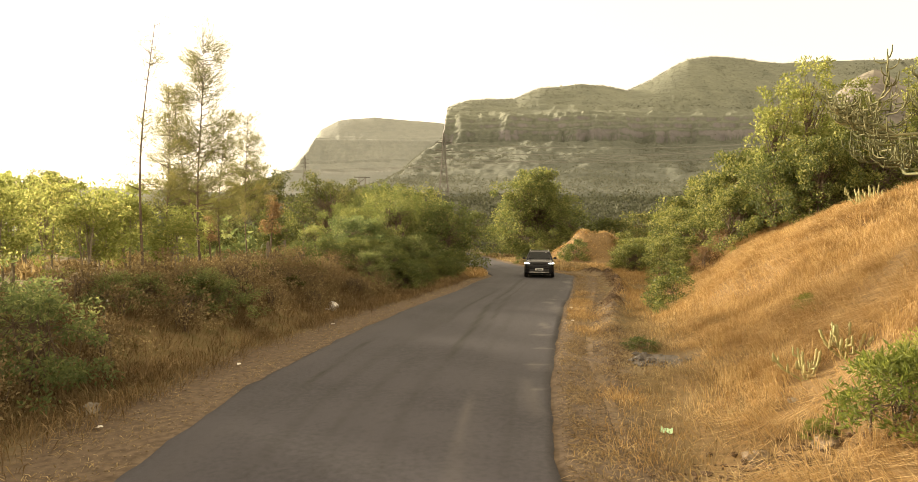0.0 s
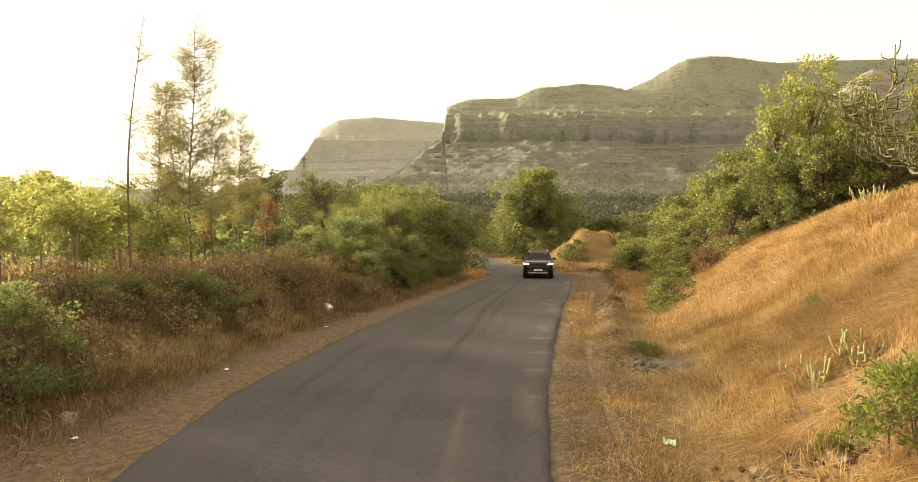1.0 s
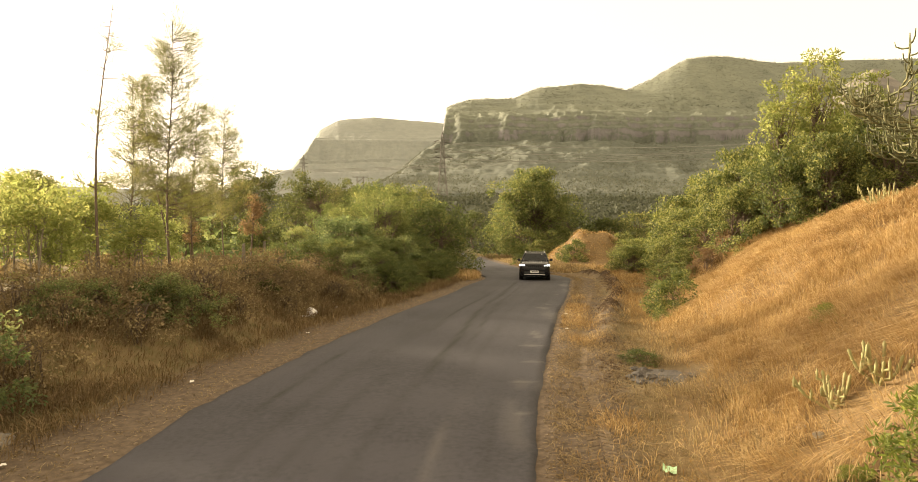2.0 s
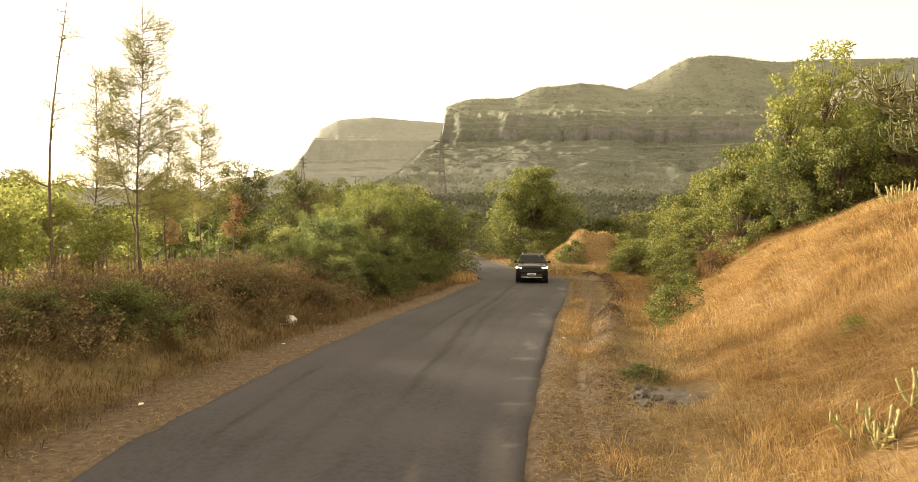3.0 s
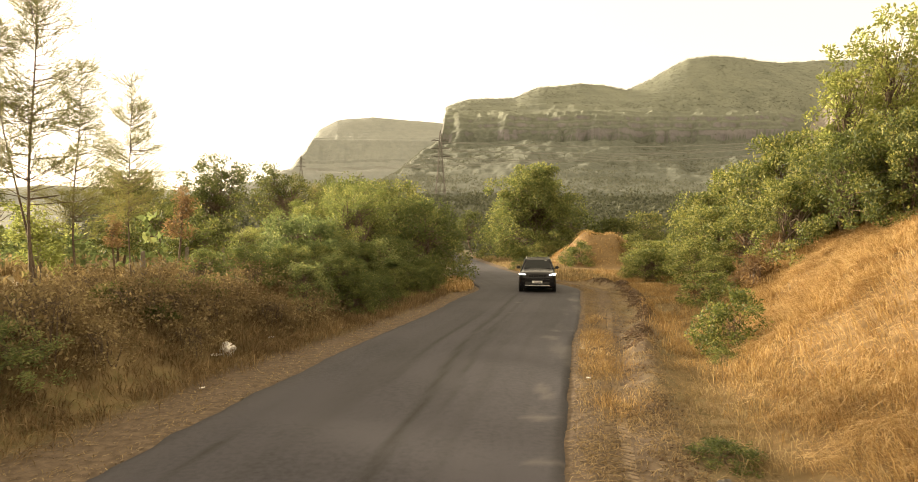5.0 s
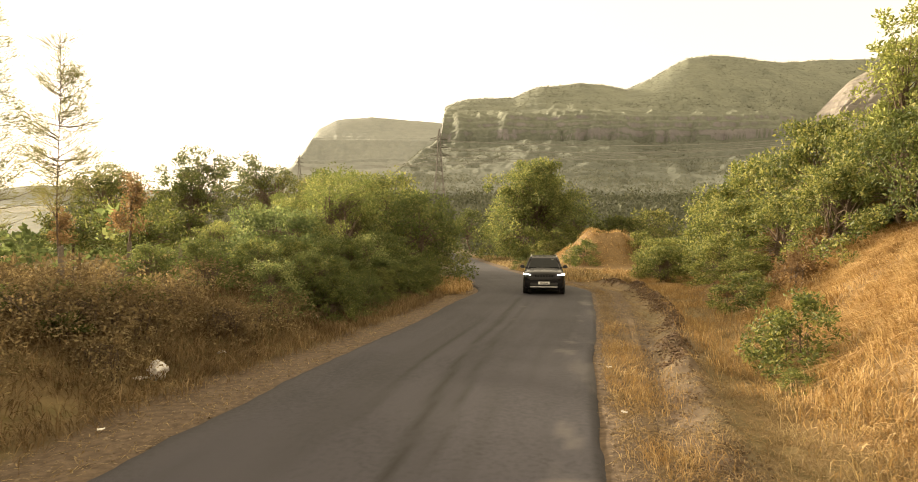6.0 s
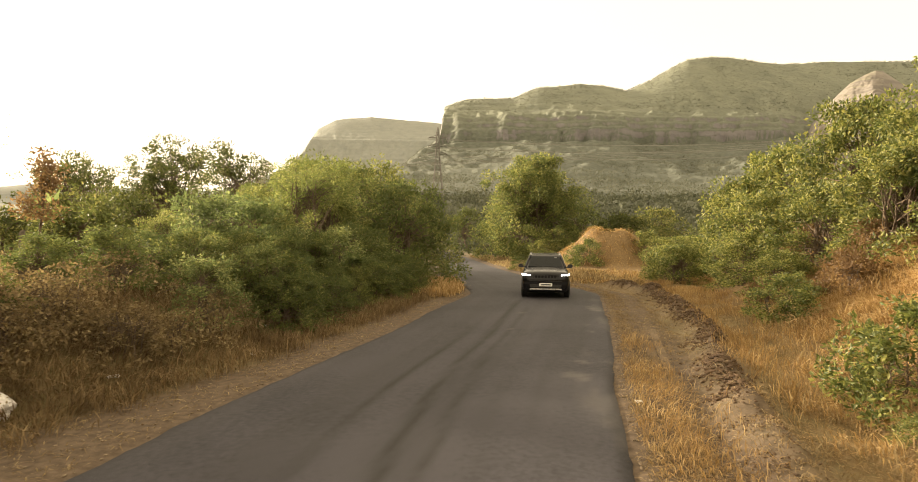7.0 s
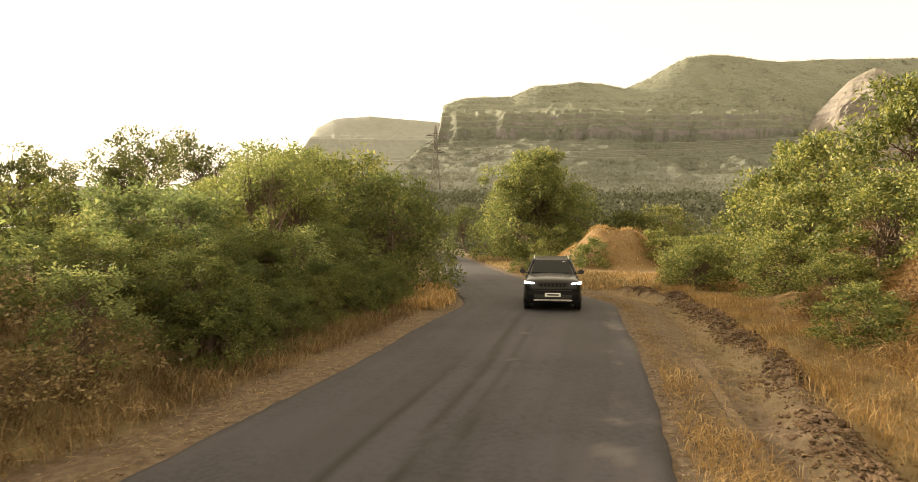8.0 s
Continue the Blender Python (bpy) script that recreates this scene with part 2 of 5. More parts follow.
# darker straw than STRAW, for the trampled verge and the shaded bank
VERGESTRAW = foliage("grass_dark_straw", [(0.090, 0.061, 0.033), (0.185, 0.130, 0.068), (0.34, 0.252, 0.14)], 0.25, 0.85, 0.2, 0.75)
SPINY = foliage("cactus_green", [(0.20, 0.19, 0.08), (0.34, 0.32, 0.14), (0.50, 0.45, 0.24)], 0.05, 0.6)
SPURGE = foliage("spurge_grey_green", [(0.085, 0.09, 0.042), (0.15, 0.152, 0.07), (0.24, 0.23, 0.12)], 0.05, 0.7)
BARK = shader("bark", (0.05, 0.035, 0.025), (0.16, 0.12, 0.085), 30, 3, 0.9, 0.6, 40)[0]
PALEBARK = shader("bark_grey", (0.12, 0.10, 0.075), (0.26, 0.22, 0.17), 25, 2, 0.9, 0.5, 35)[0]
STONE = shader("stone", (0.13, 0.115, 0.10), (0.30, 0.27, 0.23), 12, 1.5, 0.9, 0.8, 20)[0]
GRIT = shader("grit", (0.10, 0.075, 0.05), (0.24, 0.185, 0.13), 12, 1.5, 0.95, 0.6, 20)[0]
SLAB = shader("bare_grey_rock", (0.045, 0.04, 0.037), (0.14, 0.125, 0.115), 9, 1.6, 0.95, 1.0, 16)[0]
# haze over distant scrub is put into the leaf colours, most on the mountain
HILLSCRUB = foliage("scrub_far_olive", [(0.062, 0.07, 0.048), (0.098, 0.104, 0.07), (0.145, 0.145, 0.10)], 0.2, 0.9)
MESASCRUB = foliage("scrub_mountain_hazed", [(0.108, 0.116, 0.094), (0.140, 0.147, 0.118), (0.180, 0.182, 0.146)], 0.2, 0.9)
CLOD = shader("churned_earth", (0.050, 0.032, 0.020), (0.118, 0.077, 0.047), 14, 2, 0.95, 0.9, 25)[0]
STEEL = shader("galvanised_steel", (0.10, 0.092, 0.085), (0.18, 0.165, 0.15), 20, 2, 0.7, 0.1, 50, 0.3)[0]
WIRE = plain("wire_grey", (0.25, 0.24, 0.22), 0.6, 0.3)
POSTSTONE = shader("weathered_post", (0.08, 0.065, 0.05), (0.19, 0.16, 0.13), 20, 3, 0.9, 0.7, 30)[0]
PLASTIC = shader("white_plastic", (0.55, 0.53, 0.52), (0.80, 0.78, 0.77), 14, 3, 0.45, 0.5, 20)[0]
PAPER = plain("paper_white", (0.72, 0.70, 0.66), 0.8)
MINT = plain("plastic_pale_green", (0.45, 0.68, 0.42), 0.5)


def road_surface():
    m, n, l, bsdf, ramp = shader("asphalt", (0.026, 0.0247, 0.031), (0.049, 0.046, 0.0565), 11, 0.35, 0.8, 0.5, 110, 0, 0.35, detail=10.0)
    # worn streaks, tyre marks and pale patches, carried by the strip itself
    att = n.new("ShaderNodeAttribute")
    att.attribute_name = "wear"
    sep = n.new("ShaderNodeSeparateColor")
    l.new(att.outputs["Color"], sep.inputs[0])
    pale, dark = n.new("ShaderNodeMix"), n.new("ShaderNodeMix")
    for mx, c in ((pale, (0.14, 0.128, 0.122, 1)), (dark, (0.015, 0.014, 0.0135, 1))):
        mx.data_type = "RGBA"
        mx.inputs["B"].default_value = c
    l.new(ramp.outputs["Color"], dark.inputs["A"])
    l.new(sep.outputs["Green"], dark.inputs["Factor"])
    l.new(dark.outputs["Result"], pale.inputs["A"])
    l.new(sep.outputs["Red"], pale.inputs["Factor"])
    l.new(pale.outputs["Result"], bsdf.inputs["Base Color"])
    return m


def soil_surface():
    m, n, l, bsdf, ramp = shader("soil", (0.10, 0.070, 0.035), (0.22, 0.165, 0.085), 3.0, 0.12, 0.95, 0.35, 30, third=(0.15, 0.125, 0.055))
    att = n.new("ShaderNodeAttribute")
    att.attribute_name = "cover"
    sep = n.new("ShaderNodeSeparateColor")
    l.new(att.outputs["Color"], sep.inputs[0])
    co = n.new("ShaderNodeTexCoord")
    last = ramp.outputs["Color"]
    for channel, a, b, size in (("Red", (0.066, 0.047, 0.032), (0.155, 0.114, 0.080), 7.0), ("Green", (0.13, 0.085, 0.040), (0.26, 0.174, 0.083), 6.0), ("Blue", (0.032, 0.038, 0.024), (0.075, 0.080, 0.044), 0.15)):
        t, r, mx = n.new("ShaderNodeTexNoise"), n.new("ShaderNodeValToRGB"), n.new("ShaderNodeMix")
        t.inputs["Scale"].default_value, t.inputs["Detail"].default_value = size, 9.0
        l.new(co.outputs["Object"], t.inputs["Vector"])
        l.new(t.outputs["Fac"], r.inputs["Fac"])
        r.color_ramp.elements[0].position, r.color_ramp.elements[1].position = 0.3, 0.7
        r.color_ramp.elements[0].color, r.color_ramp.elements[1].color = (*a, 1), (*b, 1)
        mx.data_type = "RGBA"
        l.new(last, mx.inputs["A"])
        l.new(r.outputs["Color"], mx.inputs["B"])
        l.new(sep.outputs[channel], mx.inputs["Factor"])
        last = mx.outputs["Result"]
    l.new(last, bsdf.inputs["Base Color"])
    return m


def mountain_surface(name, scrub_a, scrub_b, rock_a, rock_b, tree, bare=(0.76, 0.54), woods=(215, 150)):
    """Grass and dotted scrub on the gentle slopes, banded rock where it is steep."""
    m, n, l, bsdf, ramp = shader(name, scrub_a, scrub_b, 0.06, 0.009, 0.95, 0.45, 0.14, detail=10.0)
    geo, sep = n.new("ShaderNodeNewGeometry"), n.new("ShaderNodeSeparateXYZ")
    l.new(geo.outputs["Normal"], sep.inputs[0])
    co, stretch, t = n.new("ShaderNodeTexCoord"), n.new("ShaderNodeMapping"), n.new("ShaderNodeTexNoise")
    stretch.inputs["Scale"].default_value = (0.011, 0.011, 0.085)
    l.new(co.outputs["Object"], stretch.inputs["Vector"])
    l.new(stretch.outputs[0], t.inputs["Vector"])
    t.inputs["Scale"].default_value, t.inputs["Detail"].default_value = 1.0, 10.0
    dots, spread, near, cover = n.new("ShaderNodeTexVoronoi"), n.new("ShaderNodeTexNoise"), n.new("ShaderNodeMapRange"), n.new("ShaderNodeMath")
    dots.inputs["Scale"].default_value, spread.inputs["Scale"].default_value, spread.inputs["Detail"].default_value = 0.15, 0.028, 9.0
    l.new(co.outputs["Object"], dots.inputs["Vector"])
    l.new(co.outputs["Object"], spread.inputs["Vector"])
    near.inputs["From Min"].default_value, near.inputs["From Max"].default_value, near.inputs["To Min"].default_value = 0.75, 0.35, 0.78
    l.new(dots.outputs["Distance"], near.inputs["Value"])
    cover.operation = "MULTIPLY"
    l.new(near.outputs["Result"], cover.inputs[0])
    thick = n.new("ShaderNodeMapRange")
    thick.inputs["From Min"].default_value, thick.inputs["From Max"].default_value, thick.inputs["To Max"].default_value = 0.40, 0.70, 0.38
    l.new(spread.outputs["Fac"], thick.inputs["Value"])
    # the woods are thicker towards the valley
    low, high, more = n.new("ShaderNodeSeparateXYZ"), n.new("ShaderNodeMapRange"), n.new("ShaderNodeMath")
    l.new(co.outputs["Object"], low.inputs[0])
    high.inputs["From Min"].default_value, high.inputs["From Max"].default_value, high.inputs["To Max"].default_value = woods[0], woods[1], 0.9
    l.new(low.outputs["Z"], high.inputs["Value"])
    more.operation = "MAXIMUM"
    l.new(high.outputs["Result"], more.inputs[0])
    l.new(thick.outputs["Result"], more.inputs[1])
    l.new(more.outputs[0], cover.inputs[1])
    wood = n.new("ShaderNodeMix")
    wood.data_type = "RGBA"
    wood.inputs["B"].default_value = (*tree, 1)
    l.new(ramp.outputs["Color"], wood.inputs["A"])
    l.new(cover.outputs[0], wood.inputs["Factor"])
    r, steep, mx = n.new("ShaderNodeValToRGB"), n.new("ShaderNodeMapRange"), n.new("ShaderNodeMix")
    r.color_ramp.elements[0].position, r.color_ramp.elements[1].position = 0.30, 0.70
    r.color_ramp.elements[0].color, r.color_ramp.elements[1].color = (*rock_a, 1), (*rock_b, 1)
    l.new(t.outputs["Fac"], r.inputs["Fac"])
    steep.inputs["From Min"].default_value, steep.inputs["From Max"].default_value = bare
    # scrub creeps up on the ledges, so the border of the rock is ragged
    ragged, creep = n.new("ShaderNodeTexNoise"), n.new("ShaderNodeMath")
    ragged.inputs["Scale"].default_value, ragged.inputs["Detail"].default_value = 0.045, 8.0
    l.new(co.outputs["Object"], ragged.inputs["Vector"])
    creep.operation = "MULTIPLY_ADD"
    l.new(ragged.outputs["Fac"], creep.inputs[0])
    creep.inputs[1].default_value = 0.55
    nz = n.new("ShaderNodeMath")
    nz.operation = "SUBTRACT"
    l.new(sep.outputs["Z"], nz.inputs[0])
    nz.inputs[1].default_value = 0.275
    l.new(nz.outputs[0], creep.inputs[2])
    l.new(creep.outputs[0], steep.inputs["Value"])
    mx.data_type = "RGBA"
    l.new(wood.outputs["Result"], mx.inputs["A"])
    l.new(r.outputs["Color"], mx.inputs["B"])
    l.new(steep.outputs["Result"], mx.inputs["Factor"])
    l.new(mx.outputs["Result"], bsdf.inputs["Base Color"])
    return m


ASPHALT, SOIL = road_surface(), soil_surface()
# distance haze is put into the mountain's base colours: pale, greyed, low contrast
MESA = mountain_surface("mesa_slope_hazed", (0.152, 0.164, 0.132), (0.203, 0.214, 0.166), (0.150, 0.141, 0.150), (0.228, 0.213, 0.220), (0.092, 0.101, 0.084), (0.50, 0.30))
# low sun on the spur is put into its lighter scrub and rock colours
SPUR = mountain_surface("sunlit_spur_rock", (0.20, 0.19, 0.15), (0.26, 0.24, 0.18), (0.115, 0.105, 0.100), (0.27, 0.242, 0.215), (0.11, 0.115, 0.095), (0.95, 0.80), (140, 90))
# farther off, so more haze in the colours: paler and bluer than the mesa
FARHILL = mountain_surface("far_hill_slope_hazed", (0.235, 0.25, 0.235), (0.285, 0.295, 0.27), (0.235, 0.232, 0.232), (0.285, 0.28, 0.275), (0.20, 0.212, 0.205), (0.50, 0.30))

# ---- the ground: one sheet to the horizon ----
def steps(lo, hi, fine, reach_lo, reach_hi, growth=1.12):
    mid = list(np.arange(lo, hi + 1e-6, fine))
    up, v, d = [], hi, fine
    while v < reach_hi:
        d *= growth
        v += d
        up.append(v)
    down, v, d = [], lo, fine
    while v > reach_lo:
        d *= growth
        v -= d
        down.append(v)
    return np.array(down[::-1] + mid + up)


def grid_faces(nx, ny):
    i = np.arange(ny - 1)[:, None] * nx + np.arange(nx - 1)[None]
    return np.stack([i, i + 1, i + nx + 1, i + nx], -1).reshape(-1, 4)


def build_ground():
    xs, ys = steps(-15, 22, 0.30, -3500, 3500, 1.11), steps(4, 50, 0.30, -60, 4600, 1.055)
    X, Y = np.meshgrid(xs, ys)
    Z = height(X, Y)
    me = mesh_of("ground", np.stack([X, Y, Z], -1).reshape(-1, 3), grid_faces(len(xs), len(ys)), SOIL, True)
    right = X - (road_mid(Y) + road_half(Y))
    left = (road_mid(Y) - road_half(Y)) - X
    ragged = 0.9 * (vnoise(X, Y, 1.4, 3, 12) - 0.5)
    dirt = np.maximum((1 - ease(left + ragged, 1.5 - 0.6 * ease(Y, 20, 30), 2.4 - 0.8 * ease(Y, 20, 30))) * (left > -1), (1 - ease(right + ragged, 1.2, 2.4)) * (right > -1)) * (1 - ease(Y, 90, 140))
    dirt = np.maximum(dirt, np.exp(-((right - ridge_line(Y) - 0.05) / 0.5) ** 2) * ease(Y, 17, 24) * (1 - ease(Y, 45, 50)))
    bare_patch = np.exp(-(((X - 5.35) / 0.95) ** 2 + ((Y - 15.6) / 0.9) ** 2) ** 2)
    dirt = np.maximum(dirt, bare_patch)
    gold = np.maximum(ease(X - hill_foot(Y) + ragged, -1.5, 0.5) * (1 - ease(Y, 45, 70)), np.exp(-(((X - 14) / 9) ** 4 + ((Y - 68) / 22) ** 4)))
    wild = ease(np.hypot(X, Y - 20), 70, 130) * (0.75 + 0.25 * ease(vnoise(X, Y, 60, 3, 14), 0.35, 0.55))
    layer = me.color_attributes.new("cover", "FLOAT_COLOR", "POINT")
    layer.data.foreach_set("color", np.stack([dirt, gold * (1 - dirt), wild, np.ones_like(X)], -1).astype(np.float32).ravel())
    return tagged(new("ground", me), "dry reddish soil with straw-coloured grass stubble", "ground", kind="structure")


def build_road():
    ys = np.concatenate([np.arange(-40, 4, 0.5), np.arange(4, 52, 0.14), np.arange(52, 130, 0.6), np.arange(130, 200, 2.0)])
    us = np.linspace(-1, 1, 47)
    Y, U = np.meshgrid(ys, us, indexing="ij")
    edge = 0.20 * (vnoise(Y * 0 + U * 50, Y, 0.6, 3, 20) - 0.5) + 0.18 * (vnoise(U * 50, Y, 3.0, 2, 21) - 0.5)
    X = road_mid(Y) + U * (road_half(Y) + edge * np.abs(U)) - 0.12 * np.exp(-((Y - 16.5) / 6.5) ** 4) * np.clip(-U, 0, 1)
    Z = road_height(Y) + 0.035 * (1 - U ** 2) + 0.012 * (vnoise(X, Y, 1.5, 2, 22) - 0.5)
    Z[:, 0] -= 0.12
    Z[:, -1] -= 0.12
    me = mesh_of("road", np.stack([X, Y, Z], -1).reshape(-1, 3), grid_faces(len(us), len(ys))[:, ::-1][:, [3, 2, 1, 0]], ASPHALT, True)
    off = X - road_mid(Y)
    speck = vnoise(X, Y, 0.25, 3, 23)
    pale = np.zeros_like(X)
    # pale broken patches where the right edge has worn through
    worn = ease(U, 0.70, 0.9) * ease(vnoise(X * 2.2, Y * 0.8, 1.1, 3, 24), 0.56, 0.74) * ease(Y, 9, 13)
    blots = np.zeros_like(X)
    for px, py, sx, sy in ((2.7, 18.8, 0.42, 0.16), (2.6, 16.9, 0.4, 0.13), (3.05, 20.4, 0.2, 0.8), (2.1, 15.1, 0.4, 0.10), (1.8, 13.0, 0.3, 0.1), (4.1, 26.2, 0.3, 0.5), (4.4, 27.3, 0.3, 0.3),
                           (5.5, 31.9, 0.18, 0.14), (5.4, 30.8, 0.16, 0.14), (6.45, 35.2, 0.22, 0.8), (3.9, 34.0, 0.2, 0.2), (-0.1, 30.2, 0.16, 0.08), (0.5, 32.8, 0.2, 0.08), (3.3, 31.0, 0.10, 0.10)):
        blots = np.maximum(blots, np.exp(-(((X - px) / sx) ** 2 + ((Y - py) / sy) ** 2)))
    pale = np.clip(0.30 * worn + 0.42 * ease(blots * (0.2 + 1.4 * speck), 0.42, 0.72), 0, 0.7)
    pale = pale + 0.05 * ease(vnoise(off * 2.2, Y * 0.10, 1.4, 3, 25), 0.5, 0.75)
    # long dark tyre marks and two faint scrapes
    dark = np.zeros_like(X)
    for a, b, o1, o2, w, k in ((11.5, 20.5, -1.75, -2.35, 0.09, 0.7), (15, 28, 0.62, -0.12, 0.11, 1.0), (26, 39, -0.1, -0.3, 0.13, 1.1), (20, 33, -0.75, -0.9, 0.10, 0.7), (17, 30, 1.0, 0.28, 0.08, 0.5), (26, 37, 0.35, 0.2, 0.08, 0.55), (9, 17, -0.6, -0.3, 0.14, 0.3)):
        line = np.interp(Y, [a, b], [o1, o2]) + 0.15 * (vnoise(Y, Y * 0 + k * 90, 5.0, 2, 26) - 0.5)
        span = ease(Y, a, a + 2) * (1 - ease(Y, b - 3, b))
        dark = np.maximum(dark, k * span * np.exp(-((off - line) / (0.7 * w)) ** 2) * (0.5 + speck))
    dark = np.clip(dark + 0.55 * ease(np.abs(U), 0.93, 1.0) + 0.26 * ease(vnoise(off * 2.0, Y * 0.07, 0.9, 3, 27), 0.52, 0.75), 0, 0.95)
    scrape = np.exp(-((off - 1.5) / 0.06) ** 2) * ease(Y, 7, 8) * (1 - ease(Y, 11.5, 13))
    pale = np.clip(pale + 0.3 * scrape, 0, 0.85)
    layer = me.color_attributes.new("wear", "FLOAT_COLOR", "POINT")
    layer.data.foreach_set("color", np.stack([pale, dark, speck, np.ones_like(X)], -1).astype(np.float32).ravel())
    return tagged(new("road", me), "narrow grey asphalt road with tyre marks and crumbling edges", "road", kind="structure")


build_ground()
build_road()


# ---- mountains ----
SLOPES = {}


def build_mesa(name, label, skyline, shelf, climb, near, far, material, seed, lo, hi, count=420, foot=0.0, follow=0.0, rough=1.0):
    """A flat-topped range round the valley. skyline: bearing (tangent) against the rise to its crest, per metre away;
    shelf: rise, per metre away, at which the cliffs start and end; climb: how the slope gains height on the way to the crest."""
    t = np.linspace(lo, hi, count)
    crest = np.interp(t, skyline[0], skyline[1])
    crest = crest + 0.005 * (vnoise(t * 60, t * 0, 3.0, 4, seed) - 0.5)
    u = np.concatenate([np.linspace(0, 0.54, 90), np.linspace(0.543, 0.71, 120), np.linspace(0.715, 1.0, 60), np.linspace(1.02, 1.35, 8)])
    T, U = np.meshgrid(t, u)
    C = np.broadcast_to(crest, T.shape)
    D = near + (far - near) * U
    # gullies and buttresses run down the slope: quick across it, slow along it
    across = T * 0.5 * (near + far)
    rib = 1 - np.abs(2 * vnoise(across + 0.15 * D, D * 0.22, 75, 3, seed + 11) - 1)
    gully = 0.10 * (vnoise(across, D * 0.35, 210, 2, seed + 1) - 0.5) + (0.05 - 0.02 * ease(U, 0.5, 0.6)) * max(rough, 1.0) ** 2 * (rib - 0.6) + 0.035 * (vnoise(across, D * 0.5, 17, 3, seed + 3) - 0.5)
    V = U + min(rough, 1.0) * gully * ease(U, 0.05, 0.35) * (1 - ease(U, 0.70, 0.84))
    low = near + (far - near) * 0.6
    # follow: how far the cliffs rise and fall with the crest above them
    peak = float(np.max(crest))
    part_of = 1 - follow + follow * C / peak
    sill = shelf[0] * (1 + 0.34 * (vnoise(across, D * 0, 230, 4, seed + 7) - 0.5))
    ledge = V + 0.02 * (vnoise(across, D * 0, 40, 4, seed + 12) - 0.5)
    cliff = (sill + (shelf[1] - sill) * np.interp(ledge, climb[0], climb[1])) * part_of
    apron = np.interp(V, [0, 0.15, 0.3, 0.45, 0.55, 0.6], [0.0, 0.18, 0.40, 0.66, 0.86, 1.0])
    Z = np.where(V < 0.6, foot + (sill * part_of * low - foot) * apron, cliff * low)
    top = C * far
    upper = shelf[1] * part_of * low + (top - shelf[1] * part_of * low) * ease(V, 0.70, 1.0) ** 0.8
    Z = np.where(V > 0.72, upper, Z)
    Z = np.minimum(Z, C * D * (1 + 0.10 * (vnoise(across, D, 45, 3, seed + 9) - 0.75) * (1 - ease(U, 0.75, 0.95)))) - 0.35 * (far - near) * np.clip(U - 1.02, 0, 1)
    body = ease(U, 0.03, 0.2) * (1 - ease(U, 0.75, 0.95))
    # worn terraces, hummocks and rock ribs
    Z = Z + body * (rough * np.sin(Z * 0.42 + 9 * vnoise(across, D, 160, 3, seed + 13)) + 2.6 * rough * (vnoise(across, D * 0.6, 26, 4, seed + 14) - 0.5))
    Z = Z + 3.3 + ((0.3 + 0.7 * ease(U, 0.42, 0.6)) * 6.5 * rough * (vnoise(across, D * 0.3, 60 / rough ** 1.5, 3, seed + 2) - 0.5) + 3 * (vnoise(across, D, 130, 2, seed + 5) - 0.5)) * body - 30 * (1 - ease(U, 0.0, 0.03))
    X, Y = T * D, D
    me = mesh_of(name, np.stack([X, Y, Z], -1).reshape(-1, 3), grid_faces(count, len(u)), material, True)
    soft = [k for k in range(4, len(u)) if u[k] < 0.6 and k % (1 if u[k] < 0.54 else 6) == 0 or 0.74 < u[k] < 0.97]
    SLOPES[name] = np.stack([X, Y, Z], -1)[soft].reshape(-1, 3)
    return tagged(new(name, me), label, "mountain", kind="structure")


STEPS = ([0.58, 0.602, 0.609, 0.622, 0.628, 0.640, 0.645, 0.658, 0.664, 0.685, 0.689, 0.72], [0.0, 0.10, 0.30, 0.38, 0.52, 0.60, 0.73, 0.79, 0.89, 0.93, 0.98, 1.0])
build_mesa("backdrop_mesa", "flat-topped mountain with grassy slopes and banded rock cliffs",
           ([-0.30, -0.13, -0.10, -0.06, -0.03, -0.02, 0.02, 0.095, 0.135, 0.205, 0.245, 0.285, 0.325, 0.385, 0.425, 0.50, 0.545, 0.62, 0.735, 0.80, 1.0, 1.4],
            [0.02, 0.075, 0.09, 0.125, 0.145, 0.200, 0.213, 0.214, 0.231, 0.239, 0.236, 0.228, 0.246, 0.279, 0.285, 0.278, 0.274, 0.277, 0.278, 0.281, 0.27, 0.24]),
           (0.145, 0.208), STEPS, 420, 1350, MESA, 31, -0.30, 1.25, 760, 20)
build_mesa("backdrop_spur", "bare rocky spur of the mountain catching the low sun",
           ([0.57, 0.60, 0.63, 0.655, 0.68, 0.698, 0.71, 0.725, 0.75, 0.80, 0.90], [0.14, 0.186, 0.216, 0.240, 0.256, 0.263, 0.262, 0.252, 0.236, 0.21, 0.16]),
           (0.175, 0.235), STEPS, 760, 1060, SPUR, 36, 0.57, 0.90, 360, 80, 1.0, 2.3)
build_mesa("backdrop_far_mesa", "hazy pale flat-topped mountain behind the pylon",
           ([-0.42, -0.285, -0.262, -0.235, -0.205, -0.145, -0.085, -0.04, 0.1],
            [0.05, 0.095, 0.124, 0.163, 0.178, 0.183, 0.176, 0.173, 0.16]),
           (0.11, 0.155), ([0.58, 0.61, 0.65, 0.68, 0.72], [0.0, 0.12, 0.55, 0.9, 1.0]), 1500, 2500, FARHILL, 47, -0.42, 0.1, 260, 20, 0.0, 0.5)
